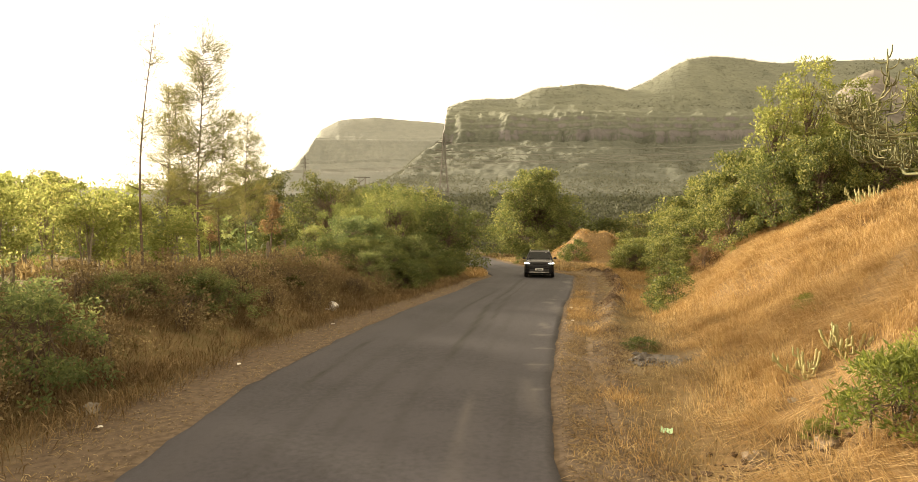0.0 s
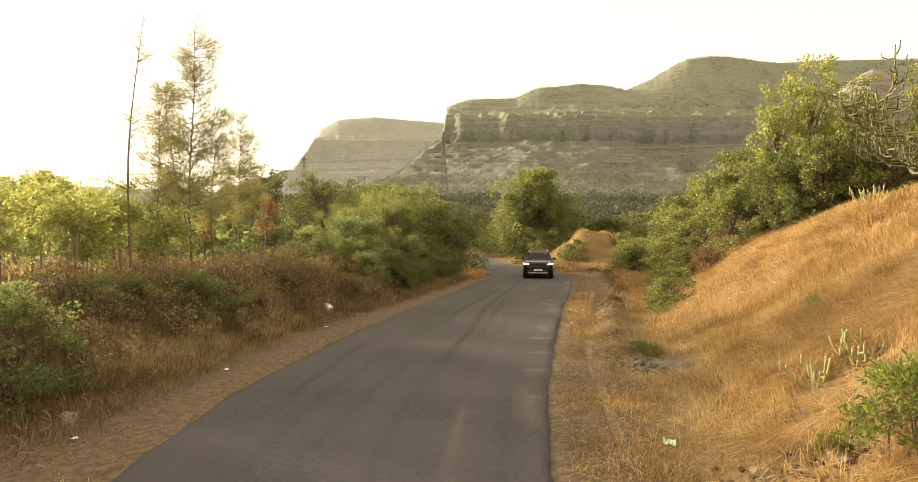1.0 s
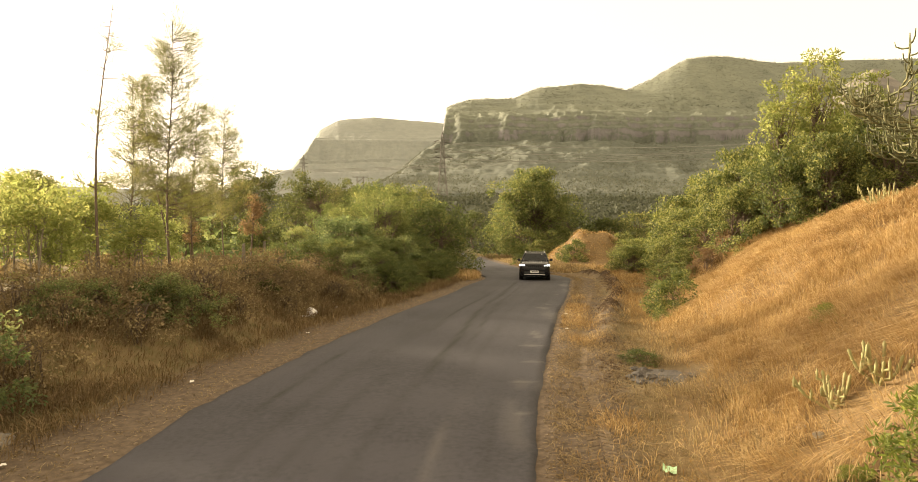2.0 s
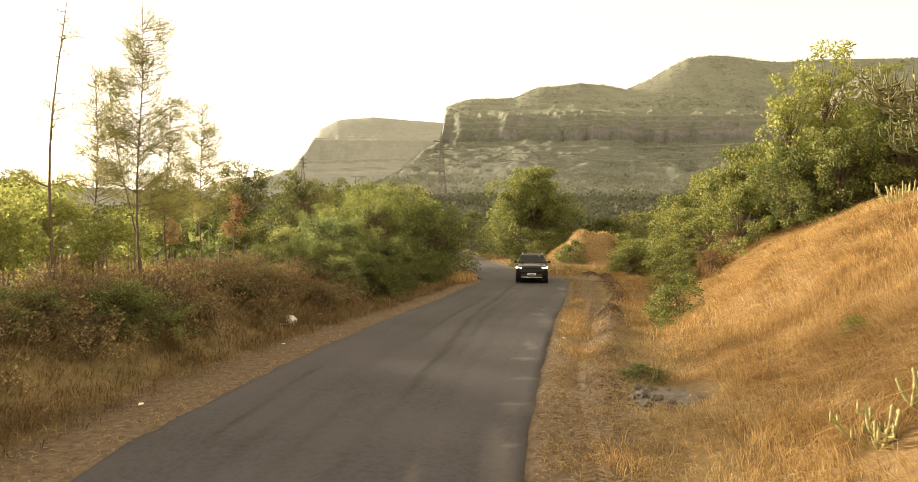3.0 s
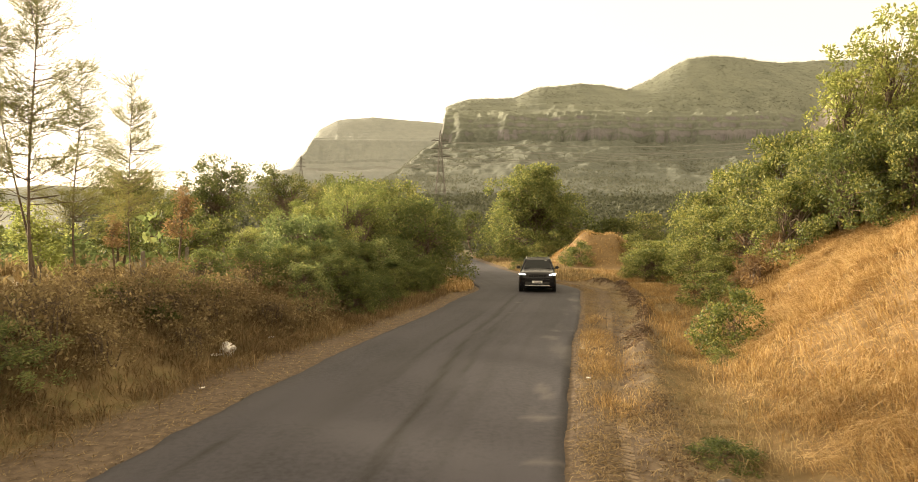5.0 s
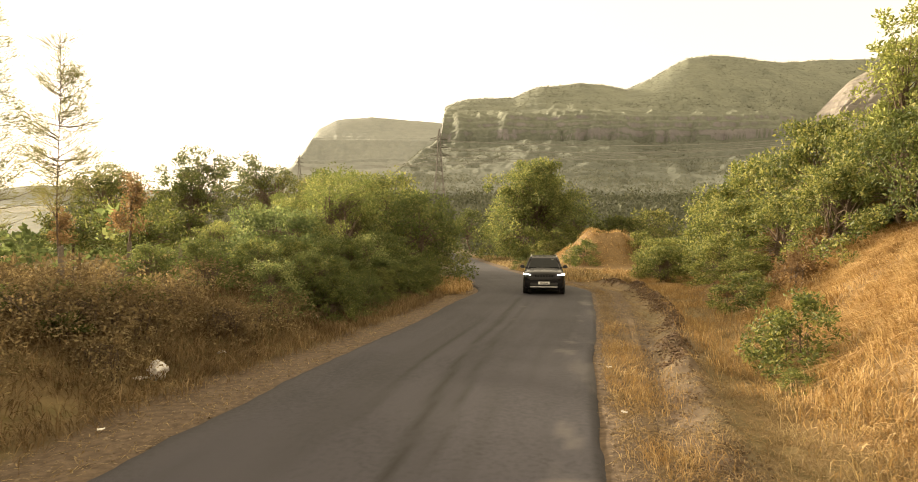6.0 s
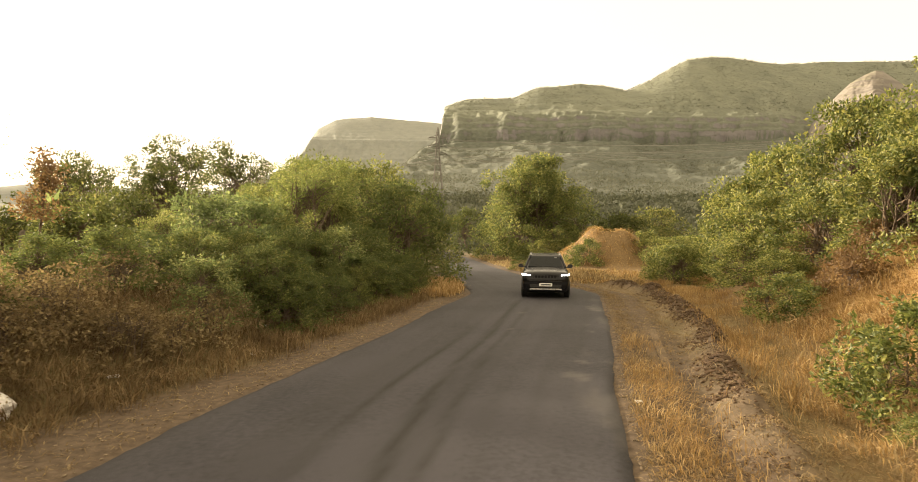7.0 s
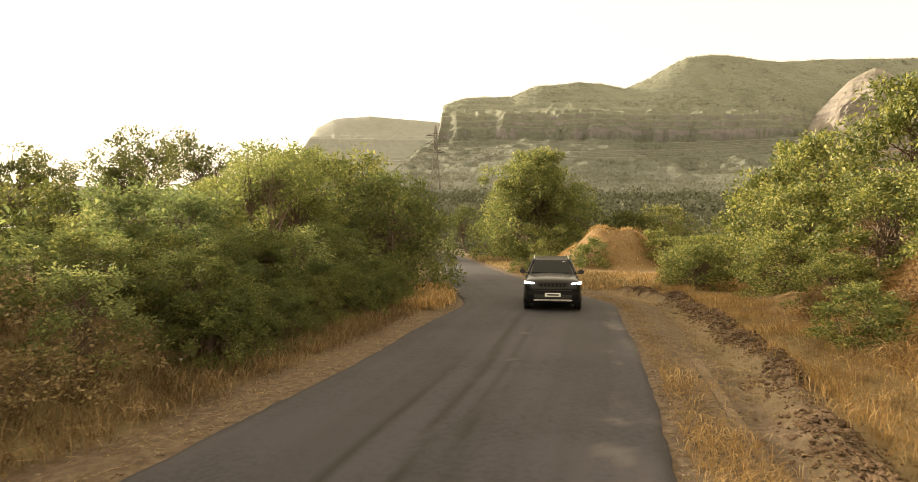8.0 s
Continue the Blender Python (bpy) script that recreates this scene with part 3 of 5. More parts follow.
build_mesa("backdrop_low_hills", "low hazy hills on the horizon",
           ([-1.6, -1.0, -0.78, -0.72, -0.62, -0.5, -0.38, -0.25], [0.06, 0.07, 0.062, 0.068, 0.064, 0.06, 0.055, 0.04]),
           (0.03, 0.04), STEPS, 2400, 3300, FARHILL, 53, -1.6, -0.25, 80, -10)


# ---- plants ----
def crown_plant(name, label, category, spot, H=3.0, wide=(1.5, 1.5), bottom=0.3, trunk=0.06, clumps=40, clump=0.4, per=110,
                leaf=0.1, slim=0.45, material=None, bark=None, seed=1, fork=0.15, stems=1, up=0.1, group="", droop=0.0, fill=0.45, dome=False):
    """A tree or bush: trunk or stems, limbs out to each clump, and clumps of leaves with gaps between them."""
    r = np.random.default_rng(seed)
    thing = holder(name, spot, label, category, group)
    d = ball(clumps, r)
    d[:, 2] = np.where(d[:, 2] < -0.5, -d[:, 2], d[:, 2])
    rad = fill + (1 - fill) * r.random(clumps) ** 0.6
    half = (H - bottom) / 2
    centre = np.array([0, 0, bottom + half])
    lump = 0.65 + 0.7 * r.random(clumps)
    C = centre + d * (rad * lump)[:, None] * np.array([max(wide[0] - clump * 0.5, 0.1), max(wide[1] - clump * 0.5, 0.1), max(half - clump * 0.4, 0.1)])
    if dome:
        level = r.random(clumps) ** 0.85
        turn = r.random(clumps) * 2 * np.pi
        out = np.sqrt(1 - level ** 2.4) * (fill + (1 - fill) * r.random(clumps) ** 0.5) * lump
        C = np.stack([np.cos(turn) * out * wide[0], np.sin(turn) * out * wide[1], bottom + level * (H - bottom - clump * 0.3) * (0.8 + 0.25 * lump * 0.8)], 1)
    C[:, 2] = np.clip(C[:, 2], clump * 0.35, H)
    paths = []
    roots = [np.array([r.normal() * 0.12 * (stems > 1), r.normal() * 0.12 * (stems > 1), -0.15]) for _ in range(stems)]
    heads = []
    for b in roots:
        top = np.array([b[0] + r.normal() * 0.12 * wide[0], b[1] + r.normal() * 0.12 * wide[1], H * (fork + 0.5 * (stems > 1) * r.random())])
        mid = (b + top) / 2 + np.append(r.normal(size=2) * 0.05 * H * fork, 0)
        crown_top = np.array([top[0] * 1.2, top[1] * 1.2, bottom + (H - bottom) * 0.7])
        paths.append(([b, mid, top, (top + crown_top) / 2 + r.normal(size=3) * 0.06, crown_top], np.array([1.15, 0.95, 0.8, 0.5, 0.15]) * trunk))
        heads.append((top, crown_top))
    for c in C:
        a, z = heads[r.integers(len(heads))]
        k = r.random() * 0.8
        s = a + (z - a) * k
        bow = (s + c) / 2 + np.array([0, 0, 0.06 * H * r.random()]) + r.normal(size=3) * 0.05 * H * 0.5
        paths.append(([s, (s + bow) / 2, bow, c], np.array([0.42, 0.3, 0.2, 0.06]) * trunk * (1 - 0.5 * k)))
    v, f = tubes(paths, 6 if trunk > 0.05 else 4)
    part("trunk" if stems == 1 else "stem", mesh_of("trunk", v, f, bark or BARK, True), None, thing)
    n = clumps * per
    cr = np.repeat(clump * (0.6 + 0.7 * r.random(clumps)), per)
    dd = ball(n, r)
    at = np.repeat(C, per, 0) + dd * (cr * r.random(n) ** 0.45)[:, None] * np.array([1, 1, 0.75])
    at[:, 2] = np.maximum(at[:, 2], 0.03)
    way = dd * 0.7 + r.normal(size=(n, 3)) * 0.6 + np.array([0, 0, up - droop])
    size = leaf * (0.6 + 0.8 * r.random(n))
    v, f = leaf_quads(at, way, size, size * slim, r)
    part("crown", mesh_of("crown", v, f, material), None, thing)
    return thing


def casuarina(spot, H, seed, lean=0.0, density=1.0, first=0.3, reach=1.6):
    """A tall slender needle tree: straight thin stem, rising thin branches, wispy hanging needles."""
    r = np.random.default_rng(seed)
    thing = holder("casuarina_tree", spot, "tall slender needle tree with sparse wispy olive foliage", "tree", "casuarinas behind the bank")
    k = np.linspace(0, 1, 9)
    stem = np.stack([lean * k ** 1.3 * H + 0.12 * np.sin(k * 5 + seed), 0.12 * np.cos(k * 4 + seed), k * H - 0.1 * (k == 0)], 1)
    paths = [(stem, np.interp(k, [0, 1], [0.048, 0.008]) * (H / 9))]
    needles = []
    for b in range(int(120 * density)):
        h = first + (1 - first) * r.random() ** 0.85
        base = np.array([np.interp(h, k, stem[:, 0]), np.interp(h, k, stem[:, 1]), h * H])
        a = r.random() * 2 * np.pi
        L = 1.0 * reach * (1.15 - 0.8 * (h - first) / (1 - first)) * (0.45 + 0.65 * r.random())
        out = np.array([math.cos(a), math.sin(a), 0.15 + 0.75 * r.random()])
        tip = base + out / np.linalg.norm(out) * L
        bend = (base + tip) / 2 + np.array([0, 0, -0.05 * L])
        paths.append(([base, bend, tip], [0.013, 0.008, 0.003]))
        m = int(17 * L)
        s = 0.3 + 0.75 * r.random(m)
        needles.append(np.concatenate([base + (tip - base) * s[:, None] + r.normal(size=(m, 3)) * np.array([0.12, 0.12, 0.09]), np.repeat(out[None], m, 0)], 1))
    v, f = tubes(paths, 4)
    part("trunk", mesh_of("trunk", v, f, BARK, True), None, thing)
    both = np.repeat(np.concatenate(needles), 5, 0)
    at, way = both[:, :3], both[:, 3:] * 0.7
    n = len(at)
    at = at + r.normal(size=(n, 3)) * 0.05
    way = way + r.normal(size=(n, 3)) * 0.45 + np.array([0.0, 0, 0.1])
    v, f = leaf_quads(at, way, 0.16 + 0.2 * r.random(n), np.full(n, 0.012), r)
    part("crown", mesh_of("crown", v, f, NEEDLE), None, thing)
    return thing


def spot_at(x, y, turn=0.0, size=1.0, sink=0.05, tall=1.0):
    return pose(x, y, ground_at(x, y) - sink, 0, 0, turn) @ Matrix.Diagonal((size, size, size * tall, 1))


def scatter(first, spots, sink=0.05):
    """Copies of a plant: x, y, size, turn, tall."""
    for x, y, s, turn, tall in spots:
        copy_thing(first, spot_at(x, y, turn, s, sink * s, tall))


# the big round tree beyond the bend and trees beside it
crown_plant("round_tree", "large round leafy tree beside the road bend", "tree", spot_at(11.2, 87), H=12.4, wide=(6.6, 6.0), bottom=0.4, trunk=0.3,
            clumps=330, clump=1.05, per=150, leaf=0.28, material=DARKLEAF, seed=3, fork=0.22, dome=True, fill=0.3)
t2 = crown_plant("tree", "leafy green roadside tree", "tree", spot_at(16.5, 92), H=7.5, wide=(4.2, 4), bottom=0.5, trunk=0.18,
                 clumps=60, clump=0.95, per=52, leaf=0.40, material=GREEN, seed=4, fork=0.2, dome=True)
scatter(t2, ((-4.5, 110, 1.15, 40, 1), (4, 125, 1.0, 100, 1.1), (-9, 96, 1.0, 200, 1), (20.5, 82, 0.75, 120, 1), (27, 90, 0.9, 10, 1), (35, 84, 0.9, 70, 1), (24, 66, 0.6, 220, 1), (29, 60, 0.7, 260, 1),
            (33, 72, 0.8, 15, 1), (21.5, 81, 0.75, 50, 0.95), (23.0, 75.5, 0.5, 150, 1), (11.6, 79, 0.42, 210, 0.8), (8, 97, 0.7, 300, 0.9), (-16, 104, 1.1, 20, 1), (-26, 98, 1.1, 75, 1.05), (-36, 88, 1.1, 130, 1)))

# bushes that hang over the inside of the bend
lb = crown_plant("roadside_bush", "dense green bush overhanging the grass verge", "bush", spot_at(-0.9, 43.5), H=4.6, wide=(2.7, 2.6), bottom=0.1, trunk=0.07,
                 clumps=120, clump=0.5, per=75, leaf=0.16, material=DARKLEAF, seed=5, stems=5, dome=True, fill=0.3, group="bushes inside the bend")
scatter(lb, ((-4.9, 30.2, 0.38, 15, 0.9), (-5.9, 28.6, 0.4, 95, 0.85), (-4.1, 32.1, 0.38, 185, 0.9), (-3.4, 33.7, 0.36, 265, 0.9), (-7.1, 27.9, 0.38, 335, 0.8), (-5.2, 32.6, 0.45, 15, 0.85), (-3.2, 35.4, 0.42, 75, 0.8), (-2.6, 47, 1.15, 80, 1.0), (-3.6, 41.5, 0.8, 160, 0.8), (-5.6, 47.5, 1.2, 240, 1.0), (-2.2, 38.2, 0.55, 300, 0.75), (-4.3, 36.0, 0.55, 20, 0.8), (-0.6, 52, 1.0, 110, 1.0), (-2.5, 58, 1.2, 190, 1.0), (-6.5, 56, 1.4, 200, 1)))
yb = crown_plant("acacia_tree", "yellow-green thorny tree with an open crown", "tree", spot_at(-3.5, 37.2), H=4.3, wide=(2.2, 2.1), bottom=1.2, trunk=0.075,
                 clumps=64, clump=0.40, per=120, leaf=0.105, slim=0.35, material=BRIGHT, seed=6, stems=3, fork=0.2, fill=0.25, group="acacias behind the verge")
scatter(yb, ((-4.6, 41.0, 1.1, 90, 1.0), (-6.6, 41.5, 0.85, 150, 0.95), (-8.6, 36.5, 0.55, 30, 0.9), (-8.4, 46, 0.95, 240, 1.0)))
fb = crown_plant("feathery_bush", "soft feathery green bush", "bush", spot_at(-5.7, 33.6), H=2.7, wide=(1.7, 1.6), bottom=0.05, trunk=0.045,
                 clumps=64, clump=0.38, per=76, leaf=0.125, slim=0.42, material=FEATHER, seed=7, stems=5, dome=True, group="bushes on the bank", droop=0.15)
scatter(fb, ((-5.2, 35.4, 1.05, 60, 0.9), (-7.5, 11.7, 0.72, 130, 1.0), (-9.0, 12.2, 0.75, 20, 0.95), (-8.6, 10.2, 0.6, 220, 0.9), (-6.5, 18.6, 0.55, 270, 0.75), (-3.7, 34.6, 0.75, 10, 0.8), (-2.7, 36.7, 0.75, 70, 0.85), (-4.8, 32.7, 0.72, 130, 0.85), (-6.1, 30.8, 0.7, 190, 0.8), (-5.0, 31.3, 0.62, 15, 0.8), (-1.7, 38.7, 0.7, 250, 0.8), (-4.9, 31.6, 0.4, 40, 0.6), (-6.3, 36.4, 0.95, 100, 1)))
ob = crown_plant("roundleaf_bush", "rounded bush with mixed green leaves", "bush", spot_at(-9.3, 32.8), H=2.4, wide=(1.6, 1.5), bottom=0.4, trunk=0.06,
                 clumps=45, clump=0.36, per=52, leaf=0.15, material=GREEN, seed=8, stems=2, group="bushes on the bank")
scatter(ob, ((-12.4, 41.5, 1.2, 200, 1.1), (-15.6, 38, 1.1, 250, 1), (-17.5, 45, 1.4, 300, 1)))

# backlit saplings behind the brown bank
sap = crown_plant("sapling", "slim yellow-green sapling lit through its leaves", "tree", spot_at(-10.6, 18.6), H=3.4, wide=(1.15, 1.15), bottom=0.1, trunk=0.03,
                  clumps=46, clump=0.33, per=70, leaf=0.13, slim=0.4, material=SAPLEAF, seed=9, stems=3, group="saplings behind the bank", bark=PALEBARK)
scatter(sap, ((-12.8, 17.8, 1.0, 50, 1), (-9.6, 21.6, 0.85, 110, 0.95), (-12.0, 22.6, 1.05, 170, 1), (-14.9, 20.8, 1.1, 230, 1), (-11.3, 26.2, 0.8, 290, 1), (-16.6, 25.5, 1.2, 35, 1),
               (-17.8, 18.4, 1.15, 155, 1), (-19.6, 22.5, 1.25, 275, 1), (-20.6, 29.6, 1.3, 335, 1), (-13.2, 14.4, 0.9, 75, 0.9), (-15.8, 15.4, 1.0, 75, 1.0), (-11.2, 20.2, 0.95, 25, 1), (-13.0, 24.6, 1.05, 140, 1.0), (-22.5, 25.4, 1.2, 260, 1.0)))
# taller broad trees behind
bt = crown_plant("field_tree", "broad leafy tree in the field behind the bank", "tree", spot_at(-19.5, 60), H=8.6, wide=(3.6, 3.4), bottom=1.6, trunk=0.15,
                 clumps=80, clump=0.58, per=85, leaf=0.19, material=GREEN, seed=10, fork=0.25, group="field trees")
scatter(bt, ((-11.7, 50.2, 0.78, 60, 1), (-19.0, 56, 0.75, 150, 1), (-24.5, 55, 0.8, 200, 1), (-29, 64, 0.9, 20, 1), (-10.5, 62, 0.7, 90, 1), (-12.5, 70, 0.95, 250, 1), (-7, 74, 1.0, 280, 0.95), (-35, 52, 0.8, 130, 1), (-42, 62, 0.95, 300, 1),
            (-30, 44, 0.7, 40, 1), (-38, 40, 0.75, 170, 1), (-50, 50, 0.9, 210, 1), (-27, 36, 0.6, 10, 1), (-46, 36, 0.85, 80, 1), (-60, 62, 1.0, 75, 1)))
# rusty-leaved saplings
ru = crown_plant("rusty_sapling", "thin sapling with withered rust-brown leaves", "tree", spot_at(-9.2, 31.0), H=3.9, wide=(0.55, 0.55), bottom=1.0, trunk=0.05,
                 clumps=26, clump=0.3, per=55, leaf=0.11, material=RUSTY, seed=12, fork=0.5, group="withered saplings")
scatter(ru, ((-13.8, 34.5, 0.85, 60, 0.85), (-19.5, 34.0, 0.9, 150, 0.8)))

# casuarinas
casuarina(spot_at(-9.5, 19.2, 30), 8.6, 21, 0.05, 0.35, 0.35, 0.9)
casuarina(spot_at(-9.72, 24.0, 10), 9.4, 22, 0.0, 1.25, 0.28, 2.1)
casuarina(spot_at(-9.9, 24.1, 190), 7.3, 23, 0.11, 0.7, 0.45, 1.3)
casuarina(spot_at(-9.95, 21.9, 80), 6.9, 24, 0.0, 0.6, 0.35, 1.3)
casuarina(spot_at(-9.5, 25.4, 200), 6.6, 25, 0.0, 0.8, 0.25, 1.4)
casuarina(spot_at(-9.3, 27.8, 260), 6.9, 26, 0.0, 1.0, 0.3, 1.5)
for x, y, h, s in ((-13.4, 62, 7.4, 27), (-12.0, 63, 6.6, 28), (-10.6, 66, 7.0, 29)):
    casuarina(spot_at(x, y, s * 40), h, s, 0.0, 1.1, 0.15, 1.3)

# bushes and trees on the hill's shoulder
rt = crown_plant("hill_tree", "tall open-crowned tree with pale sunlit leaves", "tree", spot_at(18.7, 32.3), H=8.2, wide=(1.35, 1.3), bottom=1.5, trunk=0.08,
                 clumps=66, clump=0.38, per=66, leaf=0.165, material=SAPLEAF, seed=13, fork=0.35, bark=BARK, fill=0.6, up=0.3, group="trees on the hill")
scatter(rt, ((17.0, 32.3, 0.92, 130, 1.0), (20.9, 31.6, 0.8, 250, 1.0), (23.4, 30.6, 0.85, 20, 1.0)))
rb = crown_plant("hillside_bush", "dense sunlit green bush with leathery leaves", "bush", spot_at(18.4, 35.5), H=4.6, wide=(2.5, 2.4), bottom=0.2, trunk=0.09,
                 clumps=95, clump=0.50, per=120, leaf=0.145, slim=0.5, material=SUNLEAF, seed=14, stems=4, dome=True, group="bushes on the hillside")
scatter(rb, ((18.6, 31.2, 0.85, 20, 1.0), (16.5, 31.5, 0.85, 45, 1.15), (17.9, 30.2, 0.8, 265, 1.2), (15.4, 33.2, 0.8, 170, 1.0), (20.4, 29.6, 0.85, 110, 1.05), (23.0, 28.4, 0.8, 190, 1.0), (15.6, 37.2, 0.85, 70, 0.9), (21.2, 31.6, 1.0, 140, 1.0), (19.4, 40.6, 1.2, 210, 1.2), (16.2, 43.0, 1.0, 280, 0.95), (22.8, 37.4, 1.3, 350, 1.2), (14.4, 41.0, 0.75, 30, 0.8), (17.8, 47.6, 1.25, 100, 1.05), (21.6, 50.5, 1.45, 160, 1.1),
            (15.2, 50.5, 0.85, 220, 0.8), (25.2, 33.2, 1.1, 300, 1.0), (26.8, 42, 1.3, 20, 1), (13.6, 36.6, 0.5, 60, 0.8), (24, 57, 1.0, 90, 1), (19, 58, 0.8, 190, 0.9), (13.6, 46.8, 0.7, 260, 0.8), (16.2, 33.9, 0.6, 80, 0.9)), 0.7)
sr = crown_plant("verge_shrub", "small broad-leaved shrub in the dry grass", "shrub", spot_at(8.6, 24.2), H=1.65, wide=(0.95, 0.9), bottom=0.0, trunk=0.016,
                 clumps=60, clump=0.24, per=70, leaf=0.095, material=SUNLEAF, seed=15, stems=5, dome=True, group="shrubs in the grass")
scatter(sr, ((11.3, 32.3, 1.1, 70, 0.75), (12.4, 33.4, 0.9, 150, 0.8), (7.7, 22.6, 0.4, 200, 0.7), (5.15, 16.9, 0.5, 240, 0.45), (9.2, 66, 1.3, 280, 0.8), (13.9, 70.5, 1.9, 20, 0.8), (20.4, 71.5, 2.0, 130, 0.9), (7.0, 63, 1.0, 110, 0.7)))
ns = crown_plant("leafy_shrub", "fresh green shrub with narrow leaves on the slope", "shrub", spot_at(5.4, 8.1), H=1.05, wide=(0.62, 0.6), bottom=0.1, trunk=0.02,
                 clumps=70, clump=0.14, per=52, leaf=0.085, slim=0.28, material=FRESH, seed=16, stems=7, dome=True, group="shrubs in the grass", up=0.5)
scatter(ns, ((5.0, 8.9, 0.35, 90, 0.7), (6.2, 8.4, 0.7, 180, 0.9), (7.9, 14.1, 0.4, 30, 1.0)))

# withered vines under the hillside bushes
wv = crown_plant("withered_bush", "withered bush with orange-brown dry leaves", "bush", spot_at(13.3, 32.6), H=1.4, wide=(0.9, 0.8), bottom=0.05, trunk=0.03,
                 clumps=36, clump=0.26, per=50, leaf=0.11, material=RUSTY, seed=18, stems=5, dome=True, group="withered bushes")
scatter(wv, ((14.9, 33.6, 1.1, 70, 0.9), (12.4, 35.2, 0.8, 160, 0.9), (16.6, 32.6, 0.9, 240, 0.8), (15.8, 38.5, 1.1, 300, 1.0)))

# dry brown scrub on the bank
ds = crown_plant("dry_shrub", "tangled dry brown shrub on the bank", "shrub", spot_at(-7.0, 16.8), H=1.25, wide=(1.0, 0.95), bottom=0.05, trunk=0.016,
                 clumps=40, clump=0.28, per=30, leaf=0.075, slim=0.5, material=DRYLEAF, seed=17, stems=9, dome=True, group="dry scrub")
scrub_rng = np.random.default_rng(5)
for k in range(40):
    y = 10 + 15 * scrub_rng.random()
    off = 3.3 + 3.4 * scrub_rng.random() ** 1.3
    x = float(road_mid(y) - road_half(y)) - off
    copy_thing(ds, spot_at(x, y, 360 * scrub_rng.random(), 0.6 + 0.55 * scrub_rng.random(), 0.05, 0.8 + 0.5 * scrub_rng.random()))
for k in range(10):
    y = 25.5 + 14 * (k + scrub_rng.random()) / 10
    x = float(road_mid(y) - road_half(y)) - 2.7 - 1.4 * scrub_rng.random()
    copy_thing(ds if y < 28 else fb if k % 3 else lb, spot_at(x, y, 360 * scrub_rng.random(), 0.95 if y < 28 else (0.5 if k % 3 else 0.33) + 0.15 * scrub_rng.random(), 0.08, 0.85))
for k in range(20):
    y = 22.5 + 6 * scrub_rng.random()
    x = float(road_mid(y) - road_half(y)) - 2.6 - 2.4 * scrub_rng.random()
    copy_thing(ds, spot_at(x, y, 360 * scrub_rng.random(), 0.65 + 0.4 * scrub_rng.random(), 0.06, 0.8 + 0.3 * scrub_rng.random()))
# a dark low thicket along the foot of the bushes
for k in range(13):
    y = 30 + 11.5 * (k + 0.6 * scrub_rng.random()) / 13
    x = float(road_mid(y) - road_half(y)) - 2.3 - 0.9 * scrub_rng.random()
    copy_thing(lb, spot_at(x, y, 360 * scrub_rng.random(), 0.28 + 0.12 * scrub_rng.random(), 0.12, 0.85))
for k in range(16):
    y = 12 + 13 * scrub_rng.random()
    x = float(road_mid(y) - road_half(y)) - 3.6 - 3.0 * scrub_rng.random()
    copy_thing(fb if k % 2 else ob, spot_at(x, y, 360 * scrub_rng.random(), 0.28 + 0.2 * scrub_rng.random(), 0.05, 0.9))


# ---- dry grass ----
def grass(name, label, x, y, tall, material, seed, wide=0.011, lean=(0.0, 0.0), spread=0.35):
    """Blades of grass, bent over to one side, rooted on the ground."""
    r = np.random.default_rng(seed)
    n = len(x)
    root = np.stack([x, y, height(x, y) - 0.02], 1)
    a = r.random(n) * 2 * np.pi
    side = np.stack([np.cos(a), np.sin(a), np.zeros(n)], 1) * (wide * (0.6 + 0.8 * r.random(n)))[:, None]
    gust = 1.5 * (vnoise(x, y, 2.5, 2, seed) - 0.5)
    # each tuft lies its own way
    tuft = 1.1 * (vnoise(x, y, 0.5, 1, seed + 2) - 0.5), 1.1 * (vnoise(x, y, 0.5, 1, seed + 3) - 0.5)
    dx = lean[0] + spread * r.normal(size=n) + 0.9 * gust + tuft[0]
    dy = lean[1] + tuft[1] + spread * r.normal(size=n) + 0.7 * (vnoise(x, y, 2.0, 2, seed + 1) - 0.5)
    bend = np.stack([dx, dy, np.zeros(n)], 1)
    t = tall[:, None]
    upw = np.array([0, 0, 1.0])
    lay = np.minimum(np.linalg.norm(bend, axis=1), 1.7)[:, None]
    mid = root + t * ((0.56 - 0.12 * lay) * upw + 0.28 * bend)
    tip = root + t * (upw * (0.98 - 0.50 * lay) + 0.92 * bend)
    v = np.stack([root, mid - side, tip, mid + side], 1).reshape(-1, 3)
    k = np.arange(n)[:, None] * 4
    f = np.concatenate([k + [[0, 1, 3]], k + [[1, 2, 3]]])
    return tagged(new(name, mesh_of(name, v, f, material)), label, "grass", kind="stuff")


def tufted(n, lo_x, hi_x, lo_y, hi_y, seed, keep):
    """Points gathered in tufts where keep(x, y) says so."""
    r = np.random.default_rng(seed)
    m = n // 14
    cx, cy = lo_x + (hi_x - lo_x) * r.random(m), lo_y + (hi_y - lo_y) * r.random(m)
    wide = np.repeat(0.04 + 0.2 * r.random(m), 14)
    x = np.repeat(cx, 14) + r.normal(size=m * 14) * wide
    y = np.repeat(cy, 14) + r.normal(size=m * 14) * wide
    ok = r.random(len(x)) < keep(x, y)
    return x[ok], y[ok], r


